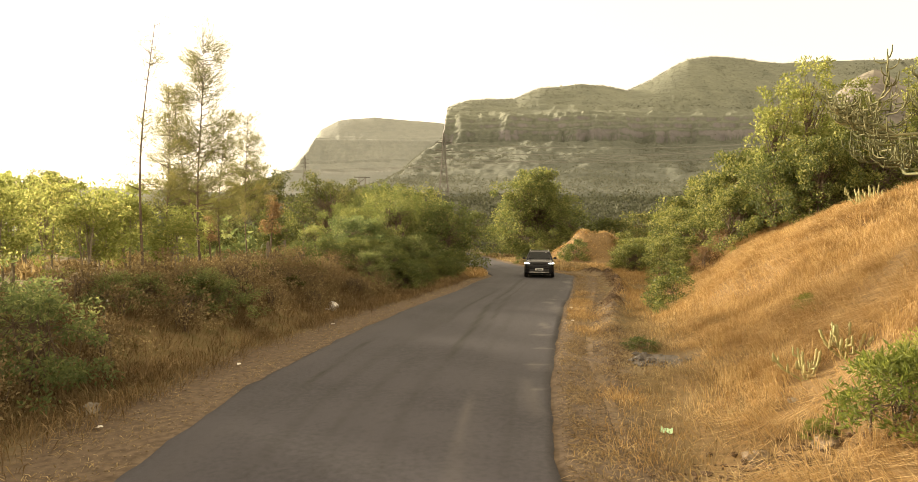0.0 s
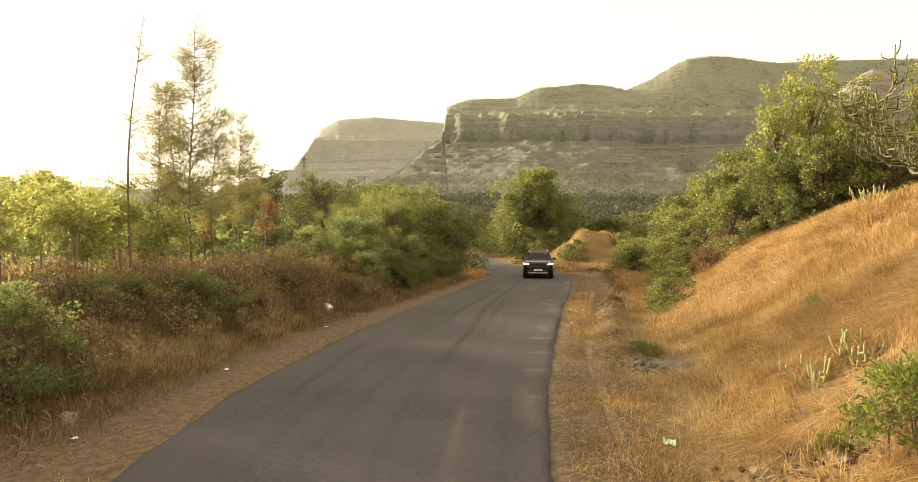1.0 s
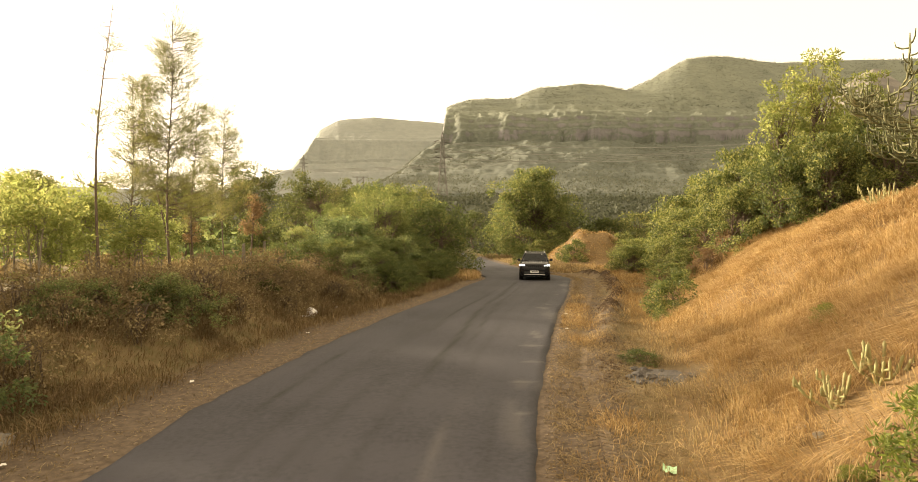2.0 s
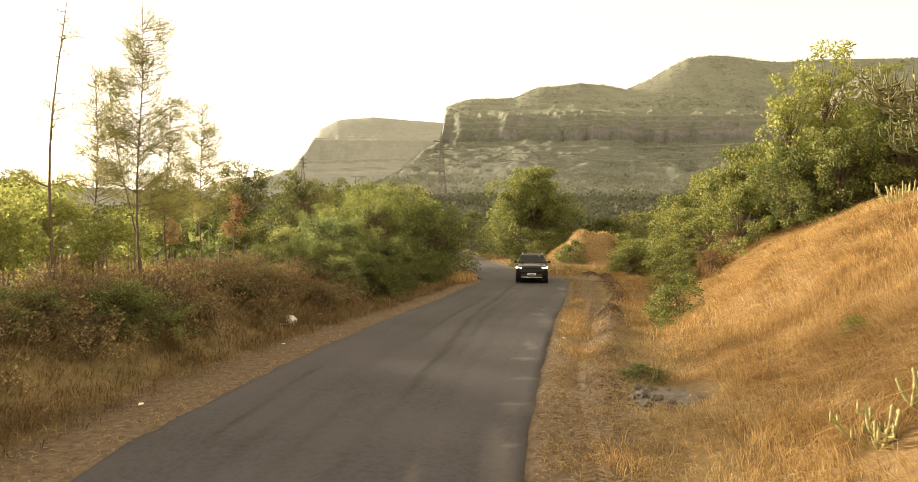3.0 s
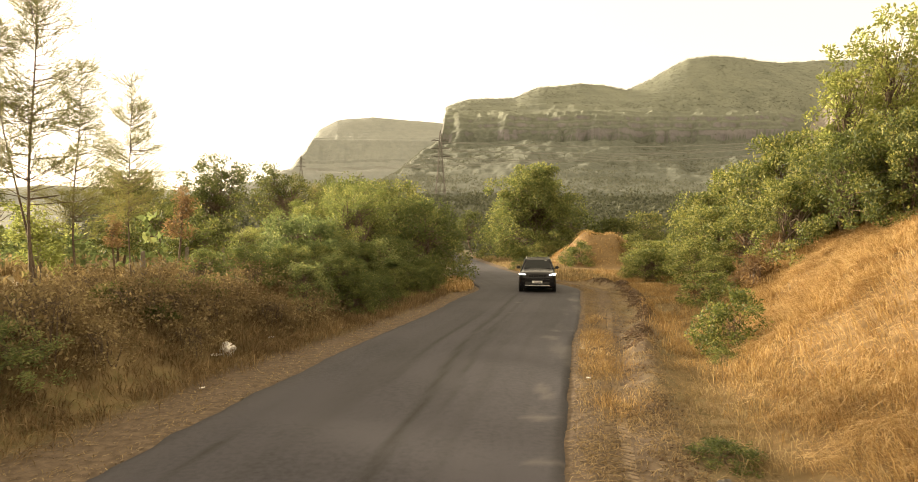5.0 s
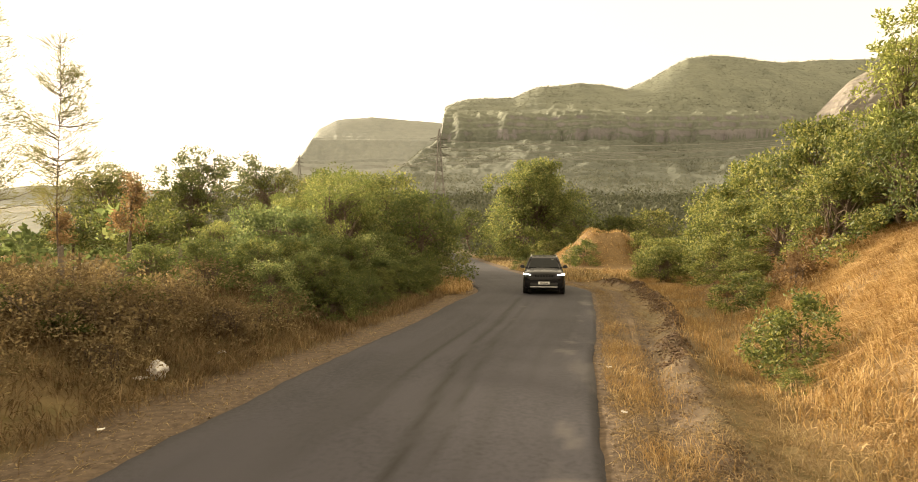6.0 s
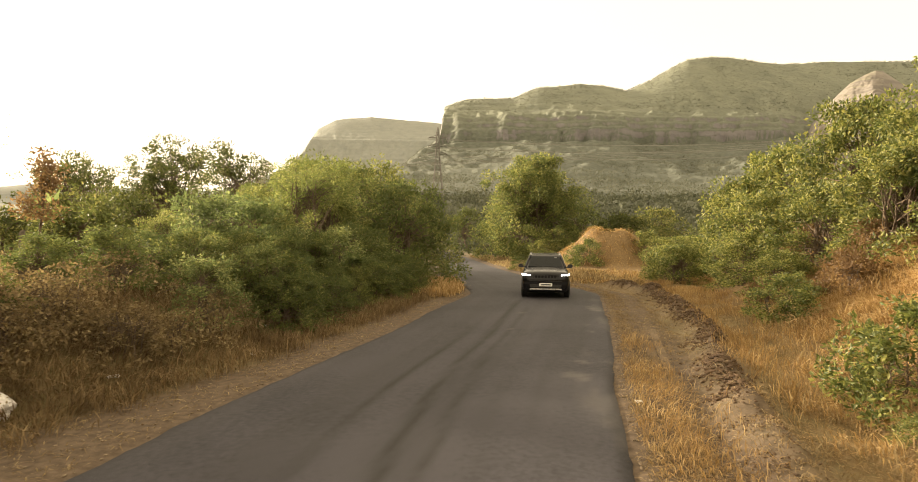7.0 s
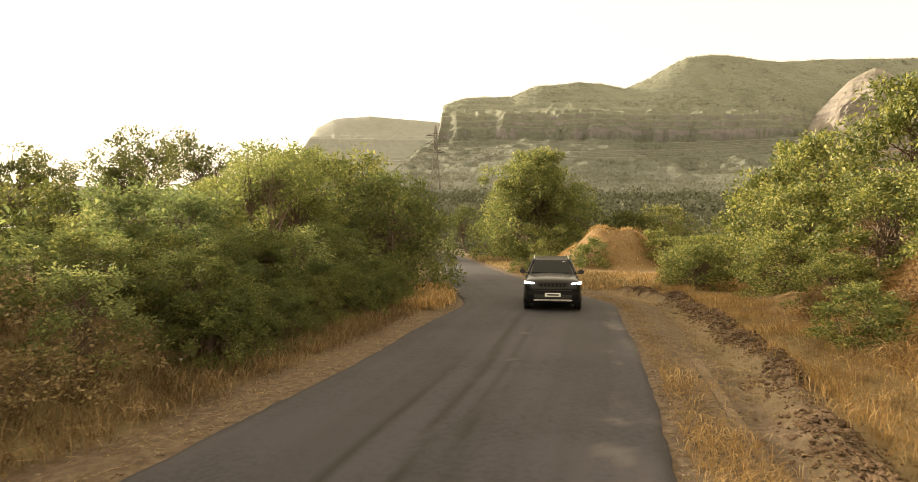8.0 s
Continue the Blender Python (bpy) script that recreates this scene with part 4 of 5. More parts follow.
def right_of(x, y):
    return x - (road_mid(y) + road_half(y))


def left_of(x, y):
    return (road_mid(y) - road_half(y)) - x


def bare(x, y):
    """No grass on the rock outcrop."""
    free = np.where(((x - 5.35) / 0.95) ** 2 + ((y - 15.6) / 0.9) ** 2 < 1, 0.04, 1.0)
    free = np.where(((x - 4.7) / 1.5) ** 2 + ((y - 8.75) / 0.45) ** 2 < 1, 0.2 * free, free)
    for cx, cy in ((5.95, 10.6), (6.5, 10.5)):
        free = np.where(np.hypot(x - cx, y - cy) < 0.42, 0.15 * free, free)
    return free


x, y, r = tufted(900000, 2, 24, 3, 37, 41, lambda x, y: ease(x - hill_foot(y), -0.6, 1.6) * (0.28 + 0.72 * ease(vnoise(x, y, 1.3, 3, 42), 0.38, 0.56)) * bare(x, y) * (1 - 0.6 * ease(x - hill_foot(y), 9, 15)) * (1 - 0.45 * ease(y, 14, 26)))
grass("dry_grass_on_hill", "long golden dry grass laid over by the wind on the slope", x, y, (0.20 + 0.34 * r.random(len(x))) * (0.45 + 1.1 * vnoise(x, y, 1.5, 3, 43)), GOLD, 44, 0.0040 + 0.0080 * ease(y, 12, 30), (-0.85, -0.45), 0.38)
x, y, r = tufted(90000, 2, 13, 5, 36, 64, lambda x, y: ease(x - hill_foot(y), -1.2, -0.2) * (1 - ease(x - hill_foot(y), 0.8, 2.2)) * (0.3 + 0.7 * ease(vnoise(x, y, 0.8, 2, 65), 0.4, 0.55)) * bare(x, y))
grass("dry_grass_at_slope_foot", "dull brown dry grass at the foot of the slope", x, y, (0.18 + 0.3 * r.random(len(x))) * (0.6 + 0.8 * vnoise(x, y, 1.0, 2, 66)), STRAW, 67, 0.0055, (-0.2, -0.1), 0.6)
x, y, r = tufted(520000, 0, 14, 6, 48, 45, lambda x, y: ease(right_of(x, y), 0.02, 0.3) * (1 - ease(x - hill_foot(y), -0.8, 0.2)) * (1 - 0.7 * np.exp(-((right_of(x, y) - ridge_line(y)) / 0.45) ** 2) * ease(y, 18, 25)) * (1 - 0.8 * np.exp(-((right_of(x, y) - 1.2) / 0.42) ** 2) * ease(y, 19, 25)) * (1 - 0.8 * np.exp(-((right_of(x, y) - 0.88) / 0.22) ** 2) * ease(vnoise(x, y, 2.5, 2, 48), 0.3, 0.5)) * (0.25 + 0.75 * ease(vnoise(x, y, 0.9, 3, 46), 0.3, 0.55)))
grass("dry_grass_on_verge", "short straw-coloured trampled grass beside the road", x, y, 0.04 + 0.11 * r.random(len(x)) * (0.5 + vnoise(x, y, 0.8, 2, 88)), VERGESTRAW, 47, 0.0062, (0.0, 0.0), 1.25)
x, y, r = tufted(110000, 4, 16, 20, 48, 61, lambda x, y: ease(right_of(x, y), 2.0, 3.0) * (1 - ease(x - hill_foot(y), -0.2, 0.8)) * ease(vnoise(x, y, 1.4, 2, 62), 0.35, 0.55))
grass("golden_grass_at_hill_foot", "golden dry grass between the verge and the bushes", x, y, 0.2 + 0.3 * r.random(len(x)), GOLD, 63, 0.0055, (-0.2, 0.0), 0.4)
# shade on the bank is put into the colour by the darker straw
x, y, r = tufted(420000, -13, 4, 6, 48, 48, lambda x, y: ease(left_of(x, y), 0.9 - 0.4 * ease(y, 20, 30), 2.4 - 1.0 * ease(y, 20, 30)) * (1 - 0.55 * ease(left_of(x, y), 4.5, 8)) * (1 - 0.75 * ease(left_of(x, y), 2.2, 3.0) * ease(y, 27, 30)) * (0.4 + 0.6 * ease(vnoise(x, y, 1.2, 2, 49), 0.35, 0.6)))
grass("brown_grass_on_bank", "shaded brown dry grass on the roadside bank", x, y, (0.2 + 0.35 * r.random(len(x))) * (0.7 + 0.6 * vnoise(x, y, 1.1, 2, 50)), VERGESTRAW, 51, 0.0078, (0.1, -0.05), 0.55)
x, y, r = tufted(120000, 0, 30, 46, 92, 52, lambda x, y: ease(right_of(x, y), 0.6, 2.0) * (1 - ease(y, 58, 64) * (np.hypot(x - 17, y - 75.5) > 6.5)) * (0.3 + 0.7 * ease(vnoise(x, y, 3, 2, 53), 0.4, 0.55)))
grass("far_golden_grass", "golden grass on the flat and the mound beyond the bend", x, y, 0.22 + 0.28 * r.random(len(x)), GOLD, 54, 0.024, (-0.5, -0.4), 0.6)
x, y, r = tufted(70000, -4, 12, 46, 104, 68, lambda x, y: ease(right_of(x, y), 0.4, 1.2) * (1 - ease(right_of(x, y), 5, 8)) * (0.4 + 0.6 * ease(vnoise(x, y, 2, 2, 69), 0.4, 0.55)))
grass("far_verge_grass", "brown dry grass bank beside the far road", x, y, 0.2 + 0.35 * r.random(len(x)), STRAW, 70, 0.03, (0.0, 0.0), 0.5)
spots = ((4.75, 22.3, 0.35), (4.95, 23.5, 0.4), (5.3, 25.2, 0.35), (5.5, 26.6, 0.3), (3.0, 9.9, 0.4), (3.5, 12.4, 0.3), (5.9, 29.5, 0.4), (4.35, 19.6, 0.3))
r = np.random.default_rng(76)
tx = np.concatenate([a + r.normal(size=800) * w for a, b, w in spots])
ty = np.concatenate([b + r.normal(size=800) * w * 1.5 for a, b, w in spots])
ok = right_of(tx, ty) > 0.15
grass("verge_tufts", "golden tufts of dry grass on the dirt verge", tx[ok], ty[ok], 0.12 + 0.18 * r.random(ok.sum()), GOLD, 77, 0.005, (0.1, -0.1), 0.6)
x, y, r = tufted(9000, -0.4, 2.6, 38.5, 47, 58, lambda x, y: ease(left_of(x, y), 0.1, 0.5) * (1 - ease(left_of(x, y), 1.2, 2.2)))
grass("bend_grass", "golden grass tuft on the inside of the bend", x, y, 0.3 + 0.35 * r.random(len(x)), GOLD, 59, 0.016, (0.2, 0.0), 0.4)
x, y, r = tufted(45000, -50, -8, 22, 80, 55, lambda x, y: ease(left_of(x, y), 6, 8) * ease(vnoise(x, y, 5, 2, 56), 0.4, 0.55))
grass("field_grass", "pale dry grass in the field behind the trees", x, y, 0.3 + 0.4 * r.random(len(x)), STRAW, 57, 0.045, (0.0, 0.0), 0.4)


x, y, r = tufted(95000, -9, 10, 5, 42, 85, lambda x, y: np.where(left_of(x, y) > 0, (left_of(x, y) > 0.1) * (1 - ease(left_of(x, y), 1.6, 2.6)), (right_of(x, y) > 0.05) * (1 - ease(right_of(x, y), 2.2, 3.0))))
grass("straw_litter", "broken straw and dead stalks strewn over the dirt verges", x, y, 0.03 + 0.09 * r.random(len(x)), STRAW, 86, 0.006, (0.0, 0.0), 1.5)


# ---- scrub and woods in the distance ----
def far_woods(name, label, n, seed, place, tall, per, leaf, material, rest=None):
    r = np.random.default_rng(seed)
    x, y = place(r, n) if rest is None else (None, None)
    h = tall[0] + (tall[1] - tall[0]) * r.random(n) ** 1.5
    w = h * (0.5 + 0.3 * r.random(n))
    z = height(x, y) if rest is None else rest(r, n)
    if rest is not None:
        x, y, z = z.T
    d = ball(n * per, r)
    d[:, 2] = np.abs(d[:, 2])
    c = np.repeat(np.stack([x, y, z], 1), per, 0)
    lump = 0.7 + 0.5 * vnoise(d[:, 0] * 3 + c[:, 0], d[:, 1] * 3 + c[:, 1], 1.5, 2, seed)
    at = c + d * np.stack([np.repeat(w, per), np.repeat(w, per), np.repeat(h, per)], 1) * (lump * (0.55 + 0.45 * r.random(n * per) ** 0.5))[:, None]
    way = d + r.normal(size=(n * per, 3)) * 0.7
    size = leaf * (0.6 + 0.8 * r.random(n * per)) * np.repeat(h / tall[1], per) ** 0.5
    v, f = leaf_quads(at, way, size, size * 0.7, r)
    return tagged(new(name, mesh_of(name, v, f, material)), label, "woods", kind="stuff")


def valley(r, n):
    y = 105 + 420 * r.random(n) ** 1.1
    x = (r.random(n) - 0.42) * y * 1.5
    clear = np.abs(x - road_mid(y)) > 6
    x = np.where(clear, x, x + 12)
    return x, y


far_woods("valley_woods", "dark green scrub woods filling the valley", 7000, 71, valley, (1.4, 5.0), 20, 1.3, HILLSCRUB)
far_woods("field_scrub", "low olive scrub and bushes in the field", 260, 72, lambda r, n: (-14 - 60 * r.random(n), 34 + 70 * r.random(n)), (0.8, 3.0), 80, 0.5, FEATHER)
far_woods("hill_scrub", "green scrub on top of the roadside hill", 120, 73, lambda r, n: (24 + 40 * r.random(n), 30 + 70 * r.random(n)), (1.5, 4.0), 100, 0.5, GREEN)


def on_slope(r, n):
    """Places on the near mountain, in thickets."""
    p = SLOPES["backdrop_mesa"]
    p = p[p[:, 0] > -0.25 * p[:, 1]]
    p = p[r.integers(0, len(p), n * 4)]
    thick = vnoise(p[:, 0], p[:, 1], 90, 3, 75) + 0.9 * r.random(n * 4)
    return p[np.argsort(-thick)[:n]]


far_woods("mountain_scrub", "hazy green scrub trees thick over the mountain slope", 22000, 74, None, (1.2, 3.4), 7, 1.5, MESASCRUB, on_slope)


# ---- cactus and spurge ----
def spurge(spot, label, size, arms, seed, name="cactus", spread=0.5, thick=1.0):
    """Upright fleshy stems that fork from one root."""
    r = np.random.default_rng(seed)
    thing = holder(name, spot, label, "cactus", "cacti on the slope")
    paths = []
    for k in range(arms):
        a = 2 * np.pi * k / arms + r.random()
        out = spread * (0.35 + 0.65 * r.random())
        b = np.array([math.cos(a), math.sin(a), 0]) * out * size
        top = size * (0.7 + 0.45 * r.random())
        pts = np.array([[0, 0, -0.05], b * 0.42 + [0, 0, top * 0.2], b * 0.78 + [0, 0, top * 0.42], b * 0.98 + [0, 0, top * 0.7], b * 1.12 + [0, 0, top]])
        fine = np.stack([np.interp(np.linspace(0, 4, 17), range(5), pts[:, i]) for i in range(3)], 1)
        ridge = 1 + 0.18 * np.sin(np.arange(17) * 2.2)
        paths.append((fine, thick * 0.052 * size * ridge * np.append(np.full(16, 1.0), 0.15)))
        for s, turn in ((fine[6], 1.3), (fine[9], -1.1), (fine[12], 0.7))[:1 + int(3 * r.random())]:
            e = s + np.array([math.cos(a + turn), math.sin(a + turn), 0]) * 0.18 * size
            paths.append(([s, e + [0, 0, 0.05 * size], e + [0, 0, 0.25 * size], e + [0, 0, 0.36 * size]], thick * 0.046 * size * np.array([1, 1.1, 1, 0.2])))
    for k, p in enumerate(paths):
        v, f = tubes([p], 7)
        part("stem", mesh_of("stem", v, f, SPINY, True), None, thing)
    return thing


cact = spurge(spot_at(5.98, 10.82), "pale green branching cactus in the dry grass", 0.47, 8, 81, spread=0.95, thick=0.85)
copy_thing(cact, spot_at(6.54, 10.71, 80, 1.1))


def candle_tree(spot, size, seed):
    """A spurge tree: bare limbs that sag outwards and curl up at their tips."""
    r = np.random.default_rng(seed)
    thing = holder("spurge_tree", spot, "leafless spurge tree with curling grey-green branches", "tree")
    v, f = tubes([([[0, 0, -0.2], [0.15, 0, 0.7], [0.0, 0.1, 1.7], [-0.1, 0.1, 2.9]], [0.13, 0.10, 0.08, 0.05])], 8)
    part("trunk", mesh_of("trunk", v, f, BARK, True), None, thing)

    def grow(limb, base, a, level, length):
        out, lift = np.array([math.cos(a), math.sin(a), 0]), 0.25 + 0.5 * r.random()
        p = np.array([base, base + out * 0.4 * length + [0, 0, 0.02 * length], base + out * 0.72 * length + [0, 0, (0.12 + 0.3 * lift) * length], base + out * 0.8 * length + [0, 0, (0.3 + 0.8 * lift) * length]])
        limb.append((p, np.array([1, 0.85, 0.75, 0.5]) * (0.055, 0.040, 0.030, 0.026)[level]))
        if level < 3:
            for _ in range((5, 4, 4)[level]):
                k = 0.3 + 0.65 * r.random()
                s = np.array([np.interp(k * 3, range(4), p[:, i]) for i in range(3)])
                grow(limb, s, a + r.normal() * 1.1, level + 1, length * 0.62)

    for k in range(8):
        z, limb = 0.5 + 2.4 * r.random(), []
        grow(limb, np.array([np.interp(z, [0.7, 1.7, 2.9], [0.15, 0.0, -0.1]), 0.08, z]), k * 0.8 + r.random(), 0, size * 0.30)
        v, f = tubes(limb, 5)
        part("branch", mesh_of("branch", v, f, SPURGE, True), None, thing)
    return thing


candle_tree(spot_at(13.5, 17.9, 40, 0.92), 6.0, 91)
spurge(spot_at(15.7, 23.3, 20), "clump of upright pale green cactus stems", 1.0, 14, 83, spread=0.8, thick=0.45)


# ---- stones, clods, litter ----
def lumps(name, label, x, y, size, material, seed, flat=0.65, category="stones"):
    """Rough lumps of earth or stone as one heap."""
    r = np.random.default_rng(seed)
    bm = bmesh.new()
    bmesh.ops.create_icosphere(bm, subdivisions=1, radius=1.0)
    unit = np.array([v.co[:] for v in bm.verts])
    tri = np.array([[v.index for v in f.verts] for f in bm.faces])
    bm.free()
    n, k = len(x), len(unit)
    v = unit[None] * (0.65 + 0.7 * r.random((n, k, 1))) * size[:, None, None] * np.stack([0.8 + 0.5 * r.random(n), 0.8 + 0.5 * r.random(n), flat * (0.7 + 0.6 * r.random(n))], 1)[:, None]
    v = v + np.stack([x, y, height(x, y) + size * 0.15], 1)[:, None]
    f = tri[None] + (np.arange(n) * k)[:, None, None]
    return tagged(new(name, mesh_of(name, v.reshape(-1, 3), f.reshape(-1, 3), material)), label, category, kind="stuff")


r = np.random.default_rng(100)
y = 13 + 33 * r.random(15000) ** 0.8
x = road_mid(y) + road_half(y) + ridge_line(y) + r.normal(size=15000) * 0.27
lumps("earth_clods", "dark churned clods of earth along the verge", x, y, (0.010 + 0.042 * r.random(15000) ** 3) * (0.4 + 0.6 * ease(y, 18, 25)) * (0.45 + 0.9 * ease(vnoise(x, y, 1.6, 2, 103), 0.35, 0.6)), CLOD, 101, category="earth")
y = 5 + 40 * r.random(9000)
side = r.random(9000) < 0.6
x = np.where(side, road_mid(y) - road_half(y) - 0.03 - 2.2 * r.random(9000) ** 1.3, road_mid(y) + road_half(y) + 0.03 + 1.5 * r.random(9000) ** 1.5)
lumps("verge_gravel", "small loose stones on the dirt verge", x, y, 0.006 + 0.024 * r.random(9000) ** 4, GRIT, 102, category="gravel")


x, y = 4.7 + 1.0 * r.normal(size=500), 8.75 + 0.28 * r.normal(size=500)
lumps("loose_earth", "loose clods and stones at the foot of the slope", x, y, 0.012 + 0.07 * r.random(500) ** 4, CLOD, 104, category="earth")


def tread(x0, y0, x1, y1, gap=0.13):
    """The print of a tractor tyre: slanting lug marks pressed up out of the soil."""
    n = int(math.hypot(x1 - x0, y1 - y0) / gap)
    verts, faces = [], []
    way = Vector((x1 - x0, y1 - y0, 0)).normalized()
    side = Vector((way.y, -way.x, 0))
    for k in range(n):
        c = Vector((x0, y0, 0)).lerp(Vector((x1, y1, 0)), k / n)
        for s in (-1, 1):
            a, b = c + side * 0.02 * s + way * 0.05, c + side * 0.20 * s - way * 0.05
            h = 0.018 + 0.02 * ((k * 7 + s) % 5) / 5
            base = len(verts)
            for p in (a, b):
                z = ground_at(p.x, p.y)
                verts += [(*(p - way * 0.035).xy, z - 0.02), (*p.xy, z + h), (*(p + way * 0.035).xy, z - 0.02)]
            faces += [(base, base + 1, base + 4, base + 3), (base + 1, base + 2, base + 5, base + 4)]
    ob = new("tyre_track", mesh_of("tyre_track", np.array(verts), np.array(faces), GRIT))
    return tagged(ob, "tractor tyre print pressed into the dirt verge", "tyre track", kind="stuff")


tread(2.72, 10.2, 3.45, 15.6)
tread(3.55, 16.4, 5.3, 24.3)
tread(5.55, 25.3, 7.1, 31.5)


def rock(name, label, x, y, size, seed, material=STONE, lift=0.1):
    bm = bmesh.new()
    bmesh.ops.create_icosphere(bm, subdivisions=3, radius=1.0)
    for v in bm.verts:
        d = 1 + 0.5 * (noise.noise(v.co * 1.1 + Vector((seed, 0, 0)))) + 0.18 * noise.noise(v.co * 3.5 + Vector((0, seed, 0)))
        v.co = Vector((v.co.x * size[0], v.co.y * size[1], v.co.z * size[2])) * d
    me = bpy.data.meshes.new(name)
    bm.to_mesh(me)
    bm.free()
    me.materials.append(material)
    ob = new(name, me)
    ob.matrix_basis = pose(x, y, ground_at(x, y) + lift * size[2], 0, 0, 40 * seed)
    return tagged(ob, label, "rock")


rock("rock", "brown weathered rock in the roadside grass", -6.2, 11.45, (0.17, 0.14, 0.16), 1)
rock("rock", "half-buried brown boulder at the foot of the slope", 4.25, 8.9, (0.22, 0.18, 0.14), 2, GRIT)
rock("rock", "half-buried brown boulder at the foot of the slope", 5.0, 8.75, (0.17, 0.17, 0.12), 3, GRIT)
rock("rock_slab", "flat bare grey rock outcrop in the grass", 5.3, 15.45, (0.80, 0.75, 0.05), 4, SLAB, 0.15)
for k, (x, y, s) in enumerate(((4.72, 15.5, 0.13), (4.6, 15.0, 0.10), (4.95, 15.9, 0.15), (5.1, 15.05, 0.09), (5.3, 15.9, 0.10), (4.45, 15.4, 0.07), (5.75, 15.2, 0.08), (5.0, 14.75, 0.07), (4.8, 16.2, 0.09))):
    rock("rock", "broken grey stone on the rock outcrop", x, y, (s * 1.2, s, s * 0.75), 20 + k, SLAB, 0.3)
rock("rock", "broken grey stone on the rock outcrop", 4.9, 15.3, (0.16, 0.12, 0.08), 5, SLAB, 0.5)
rock("rock", "small pale stone in the grass", 5.5, 10.75, (0.09, 0.07, 0.05), 6)
rock("rock", "small pale stone in the grass", 5.48, 10.3, (0.12, 0.08, 0.05), 7)
rock("litter_bag", "crumpled white plastic sack lying on the verge", -4.55, 23.5, (0.26, 0.2, 0.19), 8, PLASTIC, 0.4)["category"] = "bag"


def scrap(x, y, size, material, seed, label):
    """A crumpled scrap of paper or plastic, a thin folded sheet."""
    r = np.random.default_rng(seed)
    g = 5
    u, w = np.meshgrid(np.linspace(-1, 1, g), np.linspace(-1, 1, g))
    v = np.stack([u * size, w * size * 0.7, size * 0.5 * r.random((g, g))], -1).reshape(-1, 3)
    low = v - [0, 0, 0.004]
    f = grid_faces(g, g)
    ob = new("litter", mesh_of("litter", np.concatenate([v, low]), np.concatenate([f, f[:, ::-1] + g * g]), material))
    ob.matrix_basis = pose(x, y, max(ground_at(x, y), float(road_height(y)) if abs(x - float(road_mid(y))) < float(road_half(y)) else -9) + (0.02 if x > -1.2 else 0.05), 0, 0, 70 * seed)
    return tagged(ob, label, "litter", "scraps of litter")


scrap(3.6, 10.55, 0.13, MINT, 1, "pale green plastic scrap on the dirt verge")
for k, (x, y, s) in enumerate(((-4.6, 23.0, 0.12), (-4.05, 25.4, 0.10), (-2.5, 27.8, 0.07), (-2.95, 29.9, 0.07), (-2.35, 32.5, 0.08), (-1.3, 34.2, 0.06), (-3.9, 20.6, 0.05), (-4.9, 15.0, 0.06), (4.75, 24.6, 0.06), (-5.5, 10.6, 0.05), (4.2, 21.5, 0.05))):
    scrap(x, y, s, PAPER, 10 + k, "small scrap of white litter on the verge")


# ---- fence posts ----
def fence_post(spot, tall):
    thing = holder("fence_post", spot, "weathered grey stone fence post in the grass", "post", "fence posts")
    bm = bmesh.new()
    bmesh.ops.create_cube(bm, size=1.0)
    for v in bm.verts:
        top = v.co.z > 0
        v.co = Vector((v.co.x * (0.11 if top else 0.15), v.co.y * (0.09 if top else 0.13), (tall + 0.05 * v.co.x) if top else -0.2))
    bmesh.ops.bevel(bm, geom=bm.edges[:], offset=0.02, segments=2, affect="EDGES")
    part("shaft", bm, POSTSTONE, thing)
    return thing


fp = fence_post(spot_at(-7.8, 28.4, 10), 1.5)
for x, y, turn, s in ((-7.5, 25.1, 40, 0.95), (-7.3, 34.0, 70, 0.95), (-7.7, 31.2, 20, 1.0), (-7.9, 38.0, 0, 1.0)):
    copy_thing(fp, spot_at(x, y, turn, s))


# ---- pylons, poles and wires ----
def bars(segments, thick):
    """Straight bars of square section."""
    return tubes([((a, b), (thick, thick)) for a, b in segments], 4)


